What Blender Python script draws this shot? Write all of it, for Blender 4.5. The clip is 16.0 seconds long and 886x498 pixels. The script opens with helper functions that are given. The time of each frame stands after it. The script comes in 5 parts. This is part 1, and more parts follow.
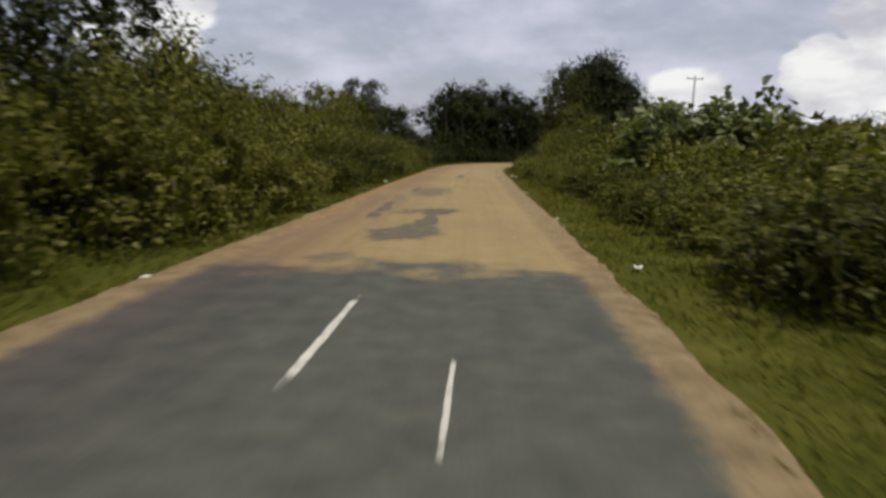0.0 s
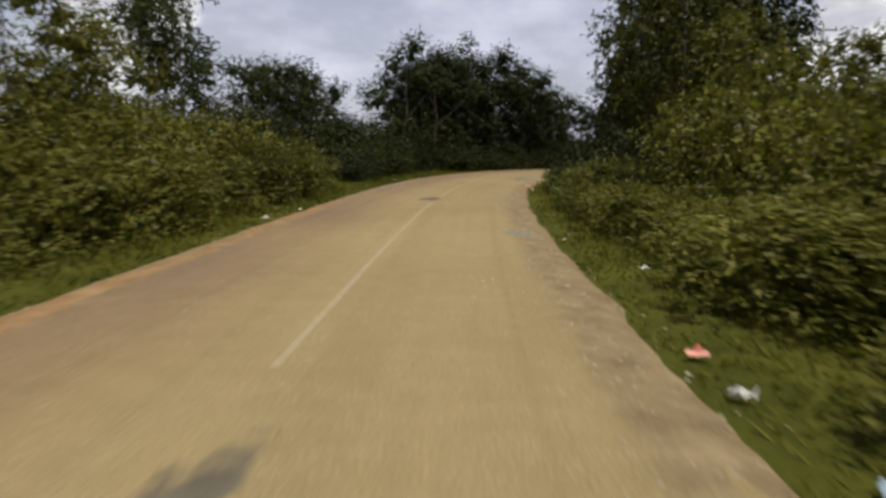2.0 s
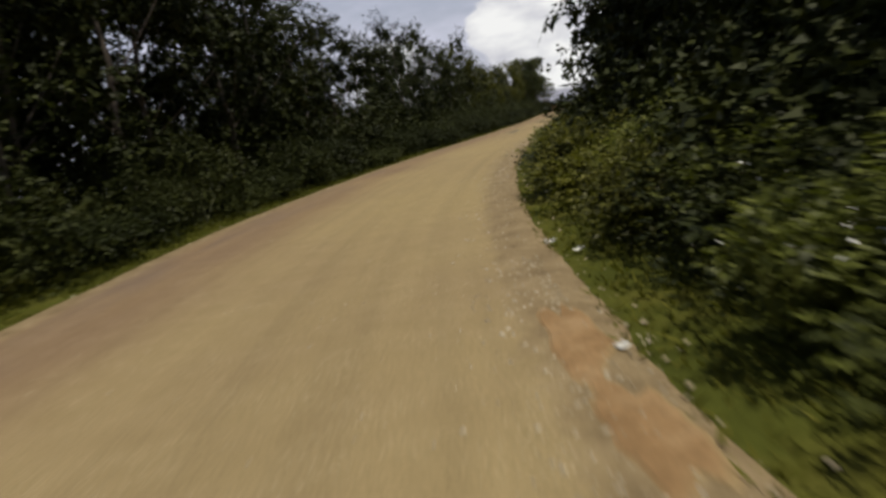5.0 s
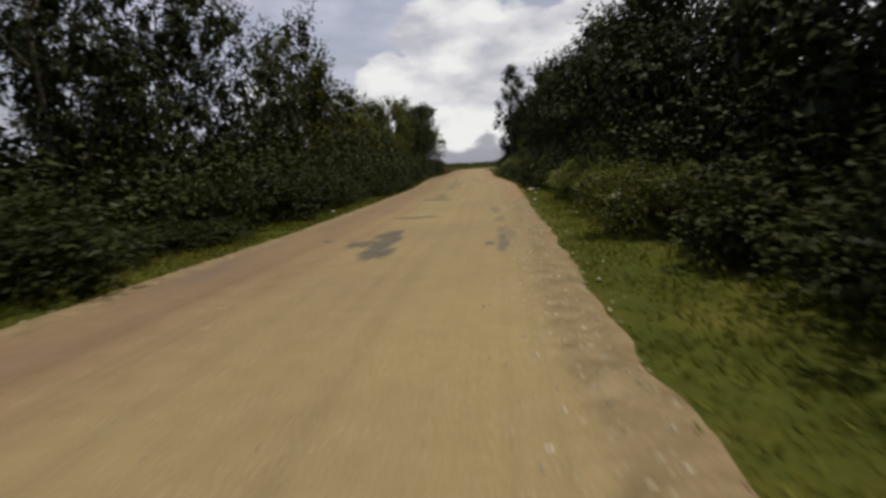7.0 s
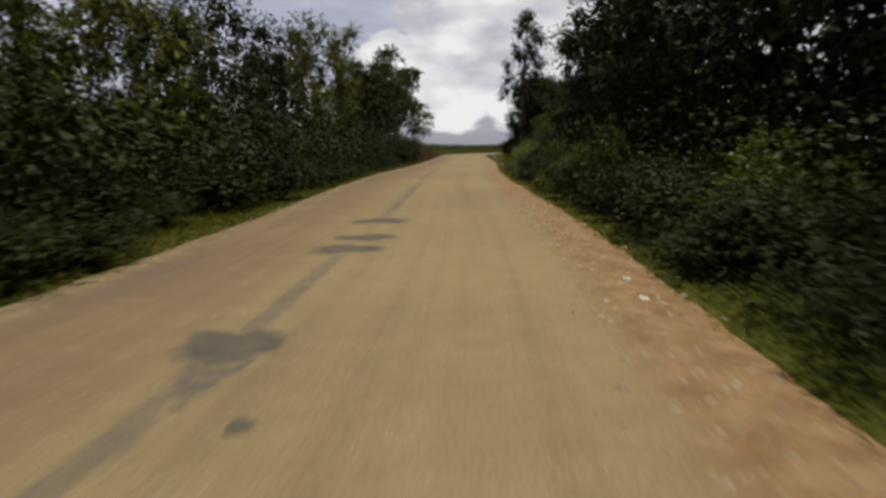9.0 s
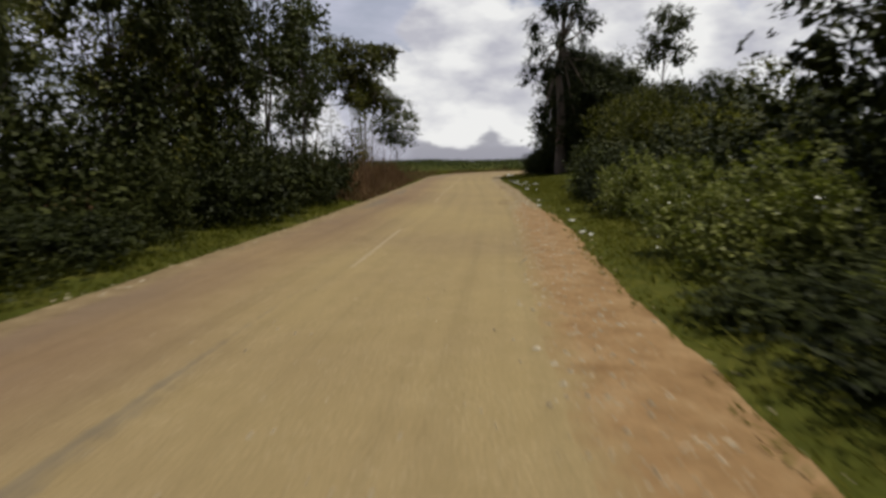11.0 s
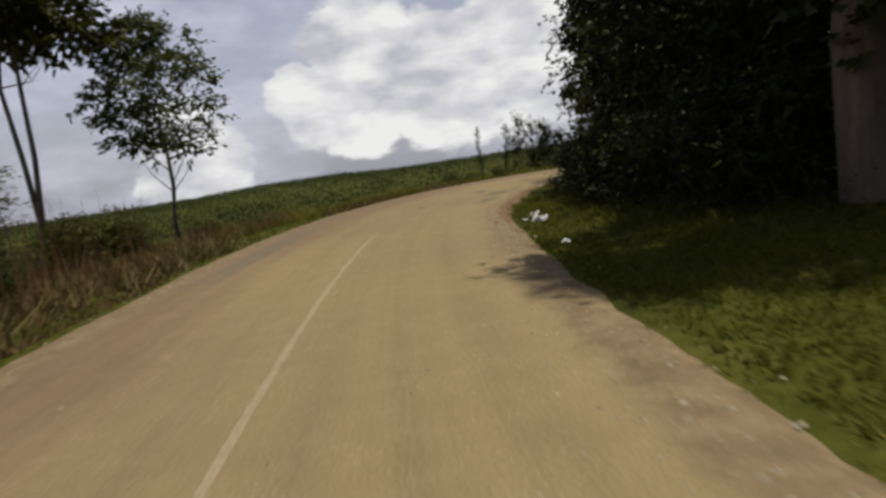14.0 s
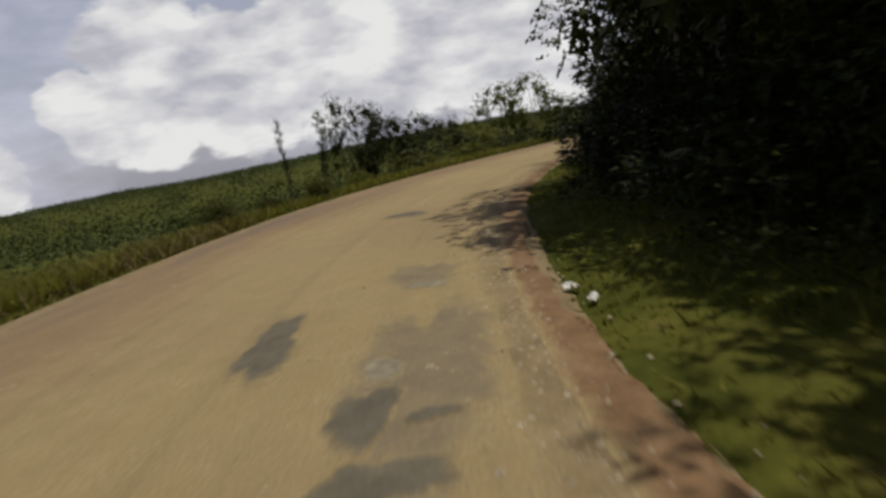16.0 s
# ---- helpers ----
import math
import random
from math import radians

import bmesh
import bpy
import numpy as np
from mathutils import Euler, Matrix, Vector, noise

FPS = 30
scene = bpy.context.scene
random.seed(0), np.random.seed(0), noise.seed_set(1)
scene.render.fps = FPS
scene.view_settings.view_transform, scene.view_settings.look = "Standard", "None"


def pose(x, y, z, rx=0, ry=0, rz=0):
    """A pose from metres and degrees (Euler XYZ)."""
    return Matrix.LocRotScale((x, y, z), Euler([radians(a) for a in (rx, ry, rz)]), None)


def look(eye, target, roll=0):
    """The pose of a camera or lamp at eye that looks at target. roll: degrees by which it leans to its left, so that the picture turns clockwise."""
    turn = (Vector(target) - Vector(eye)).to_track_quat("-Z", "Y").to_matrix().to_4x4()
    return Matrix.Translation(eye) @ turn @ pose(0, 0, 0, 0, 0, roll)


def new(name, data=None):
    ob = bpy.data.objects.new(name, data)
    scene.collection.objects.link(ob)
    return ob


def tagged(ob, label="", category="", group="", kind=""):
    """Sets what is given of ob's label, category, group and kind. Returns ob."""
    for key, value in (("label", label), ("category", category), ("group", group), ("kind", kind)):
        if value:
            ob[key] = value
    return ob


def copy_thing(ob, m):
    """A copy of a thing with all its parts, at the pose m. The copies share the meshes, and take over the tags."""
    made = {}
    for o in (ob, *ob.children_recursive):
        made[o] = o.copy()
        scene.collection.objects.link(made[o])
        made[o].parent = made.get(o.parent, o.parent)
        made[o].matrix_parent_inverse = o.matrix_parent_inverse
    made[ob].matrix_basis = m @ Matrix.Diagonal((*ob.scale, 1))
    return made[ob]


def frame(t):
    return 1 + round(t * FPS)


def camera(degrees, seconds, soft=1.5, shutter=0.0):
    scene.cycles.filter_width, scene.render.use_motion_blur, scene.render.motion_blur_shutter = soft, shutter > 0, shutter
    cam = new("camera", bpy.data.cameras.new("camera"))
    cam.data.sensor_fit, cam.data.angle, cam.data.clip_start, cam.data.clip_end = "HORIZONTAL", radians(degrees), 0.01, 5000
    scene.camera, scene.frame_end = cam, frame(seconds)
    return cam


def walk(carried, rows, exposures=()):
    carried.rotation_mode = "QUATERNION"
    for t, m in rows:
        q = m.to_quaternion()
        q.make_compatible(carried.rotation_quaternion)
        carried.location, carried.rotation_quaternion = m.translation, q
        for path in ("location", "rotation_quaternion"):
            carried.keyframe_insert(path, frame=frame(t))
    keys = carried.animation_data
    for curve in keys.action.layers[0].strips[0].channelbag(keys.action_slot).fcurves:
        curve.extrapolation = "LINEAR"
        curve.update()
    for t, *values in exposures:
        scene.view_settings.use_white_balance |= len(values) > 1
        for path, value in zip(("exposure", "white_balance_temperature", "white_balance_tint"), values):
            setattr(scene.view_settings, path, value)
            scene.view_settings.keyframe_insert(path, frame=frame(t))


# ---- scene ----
# ------------------------------------------------------------------ camera
cam = camera(67.0, 16.0, soft=2.95, shutter=0.2)
PATH = [
    (0.0, pose(0.00, 0.00, 1.49, 81.54, -2.03, -0.00)),
    (0.5, pose(0.65, 9.79, 1.52, 81.43, -3.41, -0.00)),
    (1.0, pose(1.25, 19.52, 1.52, 81.73, -0.07, -0.94)),
    (1.5, pose(1.79, 28.74, 1.55, 80.89, -1.37, -0.90)),
    (2.0, pose(2.22, 37.26, 1.53, 81.54, -1.94, -1.12)),
    (2.5, pose(2.60, 45.24, 1.54, 82.34, -1.39, -4.27)),
    (3.0, pose(3.08, 52.44, 1.53, 82.75, -1.30, -6.29)),
    (3.5, pose(3.79, 59.09, 1.51, 83.73, 1.50, -9.62)),
    (4.0, pose(4.86, 65.56, 1.48, 80.89, 9.13, -14.12)),
    (4.5, pose(6.58, 72.42, 1.47, 81.44, 8.73, -19.87)),
    (5.0, pose(9.07, 79.75, 1.52, 79.21, 9.71, -22.76)),
    (5.2, pose(10.33, 82.73, 1.48, 80.09, 10.56, -26.09)),
    (5.5, pose(12.47, 87.26, 1.50, 81.22, 10.38, -27.88)),
    (6.0, pose(16.57, 94.93, 1.50, 82.08, 8.24, -29.50)),
    (6.5, pose(21.11, 102.64, 1.50, 82.45, 5.29, -31.21)),
    (7.0, pose(25.92, 110.24, 1.50, 82.68, 2.53, -32.80)),
    (7.3, pose(28.89, 114.65, 1.51, 82.34, 1.59, -33.64)),
    (7.5, pose(30.90, 117.52, 1.46, 81.29, 1.69, -34.44)),
    (7.8, pose(33.96, 121.73, 1.53, 83.82, 1.76, -35.44)),
    (8.0, pose(36.00, 124.49, 1.49, 82.65, 1.34, -34.96)),
    (8.2, pose(38.04, 127.22, 1.48, 83.32, 1.40, -33.42)),
    (8.5, pose(41.07, 131.26, 1.52, 82.76, 2.12, -35.24)),
    (9.0, pose(46.41, 138.40, 1.51, 81.09, -0.30, -32.99)),
    (9.2, pose(48.60, 141.42, 1.55, 82.20, 0.31, -33.41)),
    (9.5, pose(51.84, 145.91, 1.50, 82.57, 0.78, -34.78)),
    (10.0, pose(57.19, 153.31, 1.50, 82.35, 0.91, -35.79)),
    (10.5, pose(62.39, 160.59, 1.50, 82.22, 0.78, -35.00)),
    (11.0, pose(67.36, 167.79, 1.50, 82.35, 0.02, -32.61)),
    (11.3, pose(70.23, 172.06, 1.53, 82.37, -0.96, -31.03)),
    (11.5, pose(72.11, 174.86, 1.44, 82.08, -0.70, -31.38)),
    (12.0, pose(76.91, 181.80, 1.50, 84.00, -1.75, -31.17)),
    (12.5, pose(81.56, 188.34, 1.52, 83.42, -1.49, -33.76)),
    (13.0, pose(85.96, 194.42, 1.54, 82.82, 1.03, -35.66)),
    (13.5, pose(90.09, 200.05, 1.53, 83.07, 2.00, -37.99)),
    (14.0, pose(93.78, 205.08, 1.51, 82.53, 6.43, -39.89)),
    (14.5, pose(97.33, 209.77, 1.50, 82.22, 8.50, -42.44)),
    (15.0, pose(101.30, 214.43, 1.52, 82.50, 8.97, -47.87)),
    (15.5, pose(105.73, 218.80, 1.42, 81.24, 10.70, -53.28)),
    (16.0, pose(110.19, 222.19, 1.48, 80.27, 9.79, -56.15)),
]
walk(cam, PATH, exposures=((0.0, 0.06), (0.6, 0.11), (1.2, 0.24), (2.2, 0.20), (3.5, 0.10), (5.0, 0.06), (7.5, -0.02), (9.0, -0.02), (12.0, 0.0), (14.5, -0.05), (16.0, -0.13)))

# ------------------------------------------------------------------ light
SUN_AZ, SUN_EL = 112.0, 77.0          # degrees clockwise from +y, and above the horizon
world = bpy.data.worlds.new("sky")
scene.world = world
world.use_nodes = True


def sky_nodes(nt):
    nt.nodes.clear()
    N, L = nt.nodes.new, nt.links.new

    def math_node(op, a, b=None, clamp=False):
        m = N("ShaderNodeMath")
        m.operation, m.use_clamp = op, clamp
        for i, v in enumerate((a, b)):
            if v is None:
                continue
            if isinstance(v, (int, float)):
                m.inputs[i].default_value = v
            else:
                L(v, m.inputs[i])
        return m.outputs[0]

    tc = N("ShaderNodeTexCoord")
    sky = N("ShaderNodeTexSky")
    sky.sky_type, sky.sun_disc = "NISHITA", False
    sky.sun_elevation, sky.sun_rotation = radians(SUN_EL), radians(SUN_AZ)
    sky.dust_density, sky.air_density = 2.5, 1.0
    sep = N("ShaderNodeSeparateXYZ")
    L(tc.outputs["Generated"], sep.inputs[0])
    # cloud field, flatter towards the horizon
    mp = N("ShaderNodeMapping")
    mp.inputs["Scale"].default_value = (1.0, 1.0, 2.3)
    L(tc.outputs["Generated"], mp.inputs[0])
    big = N("ShaderNodeTexNoise")
    big.inputs["Scale"].default_value, big.inputs["Detail"].default_value = 4.2, 9.0
    big.inputs["Roughness"].default_value = 0.56
    L(mp.outputs[0], big.inputs["Vector"])
    shade = N("ShaderNodeTexNoise")
    shade.inputs["Scale"].default_value, shade.inputs["Detail"].default_value = 9.0, 6.0
    L(mp.outputs[0], shade.inputs["Vector"])
    field = math_node("SUBTRACT", big.outputs[0], 0.5)
    # cumulus heads: (direction, width)
    heads = (((0.56, 0.81, 0.165), 0.13), ((0.63, 0.75, 0.12), 0.16), ((0.76, 0.62, 0.10), 0.17), ((0.88, 0.44, 0.12), 0.20),
             ((0.475, 0.87, 0.12), 0.060), ((0.50, 0.86, 0.085), 0.07), ((0.55, 0.83, 0.06), 0.09), ((0.33, 0.93, 0.03), 0.10),
             ((0.70, 0.695, 0.156), 0.13), ((-0.40, 0.88, 0.16), 0.14), ((-0.62, 0.75, 0.2), 0.2))
    total = None
    for d, w in heads:
        dist = N("ShaderNodeVectorMath")
        dist.operation = "DISTANCE"
        L(tc.outputs["Generated"], dist.inputs[0])
        dist.inputs[1].default_value = Vector(d).normalized()
        v = math_node("SUBTRACT", 1.0, math_node("DIVIDE", dist.outputs["Value"], w), clamp=True)
        total = v if total is None else math_node("MAXIMUM", total, v)
    puff = math_node("ADD", math_node("MULTIPLY", total, 0.95), math_node("MULTIPLY", field, 1.5))
    mask = N("ShaderNodeMapRange")
    mask.interpolation_type = "SMOOTHSTEP"
    mask.inputs["From Min"].default_value, mask.inputs["From Max"].default_value = 0.19, 0.32
    L(puff, mask.inputs["Value"])
    veil = N("ShaderNodeMapRange")
    veil.interpolation_type = "SMOOTHSTEP"
    veil.inputs["From Min"].default_value, veil.inputs["From Max"].default_value = -0.12, 0.22
    veil.inputs["To Min"].default_value, veil.inputs["To Max"].default_value = 0.45, 0.95
    L(field, veil.inputs["Value"])
    low = N("ShaderNodeMapRange")
    low.interpolation_type = "SMOOTHSTEP"
    low.inputs["From Min"].default_value, low.inputs["From Max"].default_value = 0.44, 0.22
    low.inputs["To Min"].default_value, low.inputs["To Max"].default_value = 0.12, 1.0
    L(sep.outputs[2], low.inputs["Value"])
    haze = math_node("MULTIPLY", veil.outputs[0], low.outputs[0])
    gain = N("ShaderNodeMix")
    gain.data_type, gain.blend_type = "RGBA", "MULTIPLY"
    gain.inputs["Factor"].default_value = 1.0
    L(sky.outputs[0], gain.inputs["A"])
    gain.inputs["B"].default_value = (0.062, 0.062, 0.062, 1)
    thin = N("ShaderNodeMix")
    thin.data_type = "RGBA"
    L(haze, thin.inputs["Factor"])
    L(gain.outputs["Result"], thin.inputs["A"])
    thin.inputs["B"].default_value = (0.66, 0.66, 0.78, 1)
    ramp = N("ShaderNodeValToRGB")
    ramp.color_ramp.elements[0].position, ramp.color_ramp.elements[0].color = 0.36, (0.50, 0.50, 0.56, 1)
    ramp.color_ramp.elements[1].position, ramp.color_ramp.elements[1].color = 0.60, (0.86, 0.86, 0.85, 1)
    L(shade.outputs[0], ramp.inputs[0])
    cloud = N("ShaderNodeMix")
    cloud.data_type = "RGBA"
    L(math_node("MULTIPLY", mask.outputs[0], low.outputs[0]), cloud.inputs["Factor"])
    L(thin.outputs["Result"], cloud.inputs["A"])
    L(ramp.outputs[0], cloud.inputs["B"])
    bg = N("ShaderNodeBackground")
    L(cloud.outputs["Result"], bg.inputs["Color"])
    bg.inputs["Strength"].default_value = 1.0
    out = N("ShaderNodeOutputWorld")
    L(bg.outputs[0], out.inputs["Surface"])


sky_nodes(world.node_tree)
sun = new("sun", bpy.data.lights.new("sun", "SUN"))
sun.data.energy, sun.data.angle, sun.data.color = 3.9, radians(0.6), (1.0, 0.94, 0.82)
az, el = radians(SUN_AZ), radians(SUN_EL)
sun.matrix_world = look(Vector((math.sin(az) * math.cos(el), math.cos(az) * math.cos(el), math.sin(el))) * 100 + Vector((50, 100, 0)), (50, 100, 0))


# ------------------------------------------------------------------ materials
def material(name):
    m = bpy.data.materials.new(name)
    m.use_nodes = True
    nt = m.node_tree
    b = nt.nodes["Principled BSDF"]
    return m, nt, b


def noise_tex(nt, scale, detail=6.0, rough=0.6, coord=None, stretch=None):
    n = nt.nodes.new("ShaderNodeTexNoise")
    n.inputs["Scale"].default_value, n.inputs["Detail"].default_value, n.inputs["Roughness"].default_value = scale, detail, rough
    if coord is not None:
        if stretch:
            mp = nt.nodes.new("ShaderNodeMapping")
            mp.inputs["Scale"].default_value = stretch
            nt.links.new(coord, mp.inputs[0])
            coord = mp.outputs[0]
        nt.links.new(coord, n.inputs["Vector"])
    return n.outputs[0]


def ramp_of(nt, value, stops):
    r = nt.nodes.new("ShaderNodeValToRGB")
    e = r.color_ramp.elements
    while len(e) < len(stops):
        e.new(0.5)
    for i, (p, c) in enumerate(stops):
        e[i].position, e[i].color = p, (*c, 1) if len(c) == 3 else c
    nt.links.new(value, r.inputs[0])
    return r.outputs[0]


def mix(nt, fac, a, b, mode="MIX"):
    m = nt.nodes.new("ShaderNodeMix")
    m.data_type, m.blend_type = "RGBA", mode
    for key, v in (("Factor", fac), ("A", a), ("B", b)):
        if isinstance(v, (int, float)):
            m.inputs[key].default_value = v
        elif isinstance(v, tuple):
            m.inputs[key].default_value = (*v, 1)
        else:
            nt.links.new(v, m.inputs[key])
    return m.outputs["Result"]


def calc(nt, op, a, b=0.0, clamp=False):
    m = nt.nodes.new("ShaderNodeMath")
    m.operation, m.use_clamp = op, clamp
    for i, v in enumerate((a, b)):
        if isinstance(v, (int, float)):
            m.inputs[i].default_value = v
        else:
            nt.links.new(v, m.inputs[i])
    return m.outputs[0]


def bump(nt, bsdf, height, strength, distance):
    b = nt.nodes.new("ShaderNodeBump")
    b.inputs["Strength"].default_value, b.inputs["Distance"].default_value = strength, distance
    nt.links.new(height, b.inputs["Height"])
    nt.links.new(b.outputs[0], bsdf.inputs["Normal"])


def leaf_material(name, dark, mid, light, gloss=0.45, glow=0.28, grain=0.9):
    m, nt, b = material(name)
    geo = nt.nodes.new("ShaderNodeNewGeometry")
    info = nt.nodes.new("ShaderNodeObjectInfo")
    tc = nt.nodes.new("ShaderNodeTexCoord")
    v = calc(nt, "ADD", calc(nt, "MULTIPLY", geo.outputs["Random Per Island"], 0.32),
             calc(nt, "ADD", calc(nt, "MULTIPLY", info.outputs["Random"], 0.32), calc(nt, "MULTIPLY", noise_tex(nt, grain, 3, 0.5, tc.outputs["Object"]), 0.48)))
    col = ramp_of(nt, v, ((0.2, dark), (0.55, mid), (0.92, light)))
    nt.links.new(col, b.inputs["Base Color"])
    b.inputs["Roughness"].default_value = gloss
    b.inputs["Specular IOR Level"].default_value = 0.08
    tr = nt.nodes.new("ShaderNodeBsdfTranslucent")
    nt.links.new(mix(nt, 1.0, col, (1.0, 1.1, 0.55), "MULTIPLY"), tr.inputs["Color"])
    ms = nt.nodes.new("ShaderNodeMixShader")
    ms.inputs[0].default_value = glow
    nt.links.new(b.outputs[0], ms.inputs[1])
    nt.links.new(tr.outputs[0], ms.inputs[2])
    nt.links.new(ms.outputs[0], nt.nodes["Material Output"].inputs["Surface"])
    return m


LEAF = {
    "scrub": leaf_material("scrub leaves", (0.018, 0.019, 0.004), (0.076, 0.077, 0.014), (0.185, 0.176, 0.036)),
    "light": leaf_material("light green leaves", (0.026, 0.028, 0.005), (0.100, 0.101, 0.018), (0.225, 0.212, 0.046)),
    # shade of the tree walls is put into these leaf tones, below natural foliage
    "dark": leaf_material("tree leaves with painted shade", (0.007, 0.010, 0.003), (0.021, 0.026, 0.005), (0.050, 0.056, 0.012), 0.55, 0.06),
    "grey": leaf_material("grey green leaves", (0.024, 0.031, 0.010), (0.054, 0.063, 0.019), (0.11, 0.115, 0.037), 0.5, 0.2),
    "pale": leaf_material("pale broad leaves", (0.030, 0.040, 0.010), (0.14, 0.160, 0.065), (0.50, 0.52, 0.38)),
    "flower": leaf_material("flowering shrub leaves", (0.036, 0.042, 0.008), (0.105, 0.118, 0.024), (0.27, 0.275, 0.095)),
    "dry": leaf_material("dry reed blades", (0.070, 0.034, 0.015), (0.135, 0.074, 0.038), (0.22, 0.140, 0.078), 0.8, 0.15),
    "straw": leaf_material("tan dry grass", (0.085, 0.062, 0.024), (0.150, 0.112, 0.048), (0.235, 0.180, 0.090), 0.8, 0.2),
    "grass": leaf_material("verge grass", (0.050, 0.055, 0.007), (0.090, 0.091, 0.012), (0.155, 0.143, 0.028), 0.8, 0.3),
    # distance haze is mixed into this colour: lighter and slightly bluer
    "field": leaf_material("haze tinted distant scrub", (0.040, 0.052, 0.017), (0.070, 0.083, 0.026), (0.115, 0.122, 0.040), 0.9, 0.1, 0.035),
    "meadow": leaf_material("meadow grass", (0.070, 0.074, 0.012), (0.125, 0.122, 0.022), (0.205, 0.185, 0.042), 0.8, 0.3, 0.25),
}


def bark_material(name, a, b_):
    m, nt, b = material(name)
    tc = nt.nodes.new("ShaderNodeTexCoord")
    n = noise_tex(nt, 6, 8, 0.7, tc.outputs["Object"], (1, 1, 0.25))
    nt.links.new(ramp_of(nt, n, ((0.3, a), (0.7, b_))), b.inputs["Base Color"])
    b.inputs["Roughness"].default_value = 0.9
    bump(nt, b, n, 0.6, 0.03)
    return m


BARK = bark_material("brown bark", (0.045, 0.034, 0.024), (0.17, 0.135, 0.10))
GIANT_BARK = bark_material("grey brown bark", (0.055, 0.038, 0.026), (0.18, 0.132, 0.090))
STEM = bark_material("green stem", (0.03, 0.04, 0.012), (0.10, 0.10, 0.04))


def road_surface(nt):
    """The colour and relief of the road surface, by place: dusty asphalt, with newer dark tar at the start."""
    L = nt.links.new
    uv = nt.nodes.new("ShaderNodeUVMap")
    uv.uv_map = "road"
    sp = nt.nodes.new("ShaderNodeSeparateXYZ")
    L(uv.outputs[0], sp.inputs[0])
    along, across = sp.outputs[0], sp.outputs[1]
    ob = nt.nodes.new("ShaderNodeTexCoord").outputs["Object"]
    fine = noise_tex(nt, 38, 5, 0.7, ob)
    mid = noise_tex(nt, 2.6, 6, 0.62, ob)
    big = noise_tex(nt, 0.16, 4, 0.55, ob)
    streak = noise_tex(nt, 1.0, 4, 0.6, uv.outputs[0], (0.03, 2.8, 1))
    dust = ramp_of(nt, mid, ((0.30, (0.226, 0.168, 0.087)), (0.5, (0.254, 0.190, 0.101)), (0.72, (0.290, 0.220, 0.121))))
    dust = mix(nt, 0.55, dust, ramp_of(nt, big, ((0.35, (0.214, 0.158, 0.082)), (0.65, (0.284, 0.220, 0.099)))))
    dust = mix(nt, 0.5, dust, ramp_of(nt, streak, ((0.3, (0.66, 0.66, 0.68)), (0.5, (0.87, 0.87, 0.87)), (0.72, (1, 1, 1)))), "MULTIPLY")
    dust = mix(nt, 0.8, dust, ramp_of(nt, fine, ((0.25, (0.55, 0.55, 0.55)), (0.5, (0.95, 0.95, 0.95)), (0.75, (1.35, 1.35, 1.35)))), "MULTIPLY")
    chips = nt.nodes.new("ShaderNodeTexVoronoi")
    chips.inputs["Scale"].default_value = 22.0
    L(ob, chips.inputs["Vector"])
    chip = calc(nt, "MULTIPLY", ramp_of(nt, chips.outputs["Distance"], ((0.12, (1, 1, 1)), (0.27, (0, 0, 0)))), ramp_of(nt, noise_tex(nt, 1.3, 4, 0.6, ob), ((0.44, (0, 0, 0)), (0.60, (1, 1, 1)))))
    dust = mix(nt, calc(nt, "MULTIPLY", chip, 0.45), dust, (0.46, 0.40, 0.26))
    tar = ramp_of(nt, mid, ((0.3, (0.052, 0.056, 0.050)), (0.7, (0.084, 0.087, 0.075))))
    tar = mix(nt, 0.7, tar, ramp_of(nt, fine, ((0.25, (0.7, 0.7, 0.7)), (0.75, (1.25, 1.25, 1.25)))), "MULTIPLY")
    tar = mix(nt, 0.4, tar, ramp_of(nt, streak, ((0.3, (0.8, 0.8, 0.8)), (0.7, (1.25, 1.2, 1.1)))), "MULTIPLY")
    ragged = calc(nt, "ADD", along, calc(nt, "MULTIPLY", noise_tex(nt, 0.55, 6, 0.65, ob), -7.0))
    new_tar = nt.nodes.new("ShaderNodeMapRange")
    new_tar.interpolation_type = "SMOOTHSTEP"
    new_tar.inputs["From Min"].default_value, new_tar.inputs["From Max"].default_value = 9.8, 8.2
    L(ragged, new_tar.inputs["Value"])
    # dust creeps over the tar towards the right edge
    creep = nt.nodes.new("ShaderNodeMapRange")
    creep.interpolation_type = "SMOOTHSTEP"
    creep.inputs["From Min"].default_value, creep.inputs["From Max"].default_value = 3.7, 2.5
    L(calc(nt, "ADD", across, calc(nt, "MULTIPLY", mid, 0.5)), creep.inputs["Value"])
    col = mix(nt, calc(nt, "MULTIPLY", new_tar.outputs[0], calc(nt, "ADD", calc(nt, "MULTIPLY", creep.outputs[0], 0.7), 0.3)), dust, tar)
    edge = nt.nodes.new("ShaderNodeMapRange")
    edge.inputs["From Min"].default_value, edge.inputs["From Max"].default_value = -1.4, -3.0
    L(across, edge.inputs["Value"])
    worn = calc(nt, "MULTIPLY", edge.outputs[0], ramp_of(nt, noise_tex(nt, 0.9, 6, 0.6, uv.outputs[0], (0.25, 1.4, 1)), ((0.40, (0, 0, 0)), (0.62, (1, 1, 1)))), clamp=True)
    col = mix(nt, calc(nt, "MULTIPLY", worn, 0.65), col, (0.125, 0.105, 0.085))
    lane = nt.nodes.new("ShaderNodeMapRange")
    lane.interpolation_type = "SMOOTHSTEP"
    lane.inputs["From Min"].default_value, lane.inputs["From Max"].default_value = 0.1, -1.6
    L(calc(nt, "ADD", across, calc(nt, "MULTIPLY", big, 0.8)), lane.inputs["Value"])
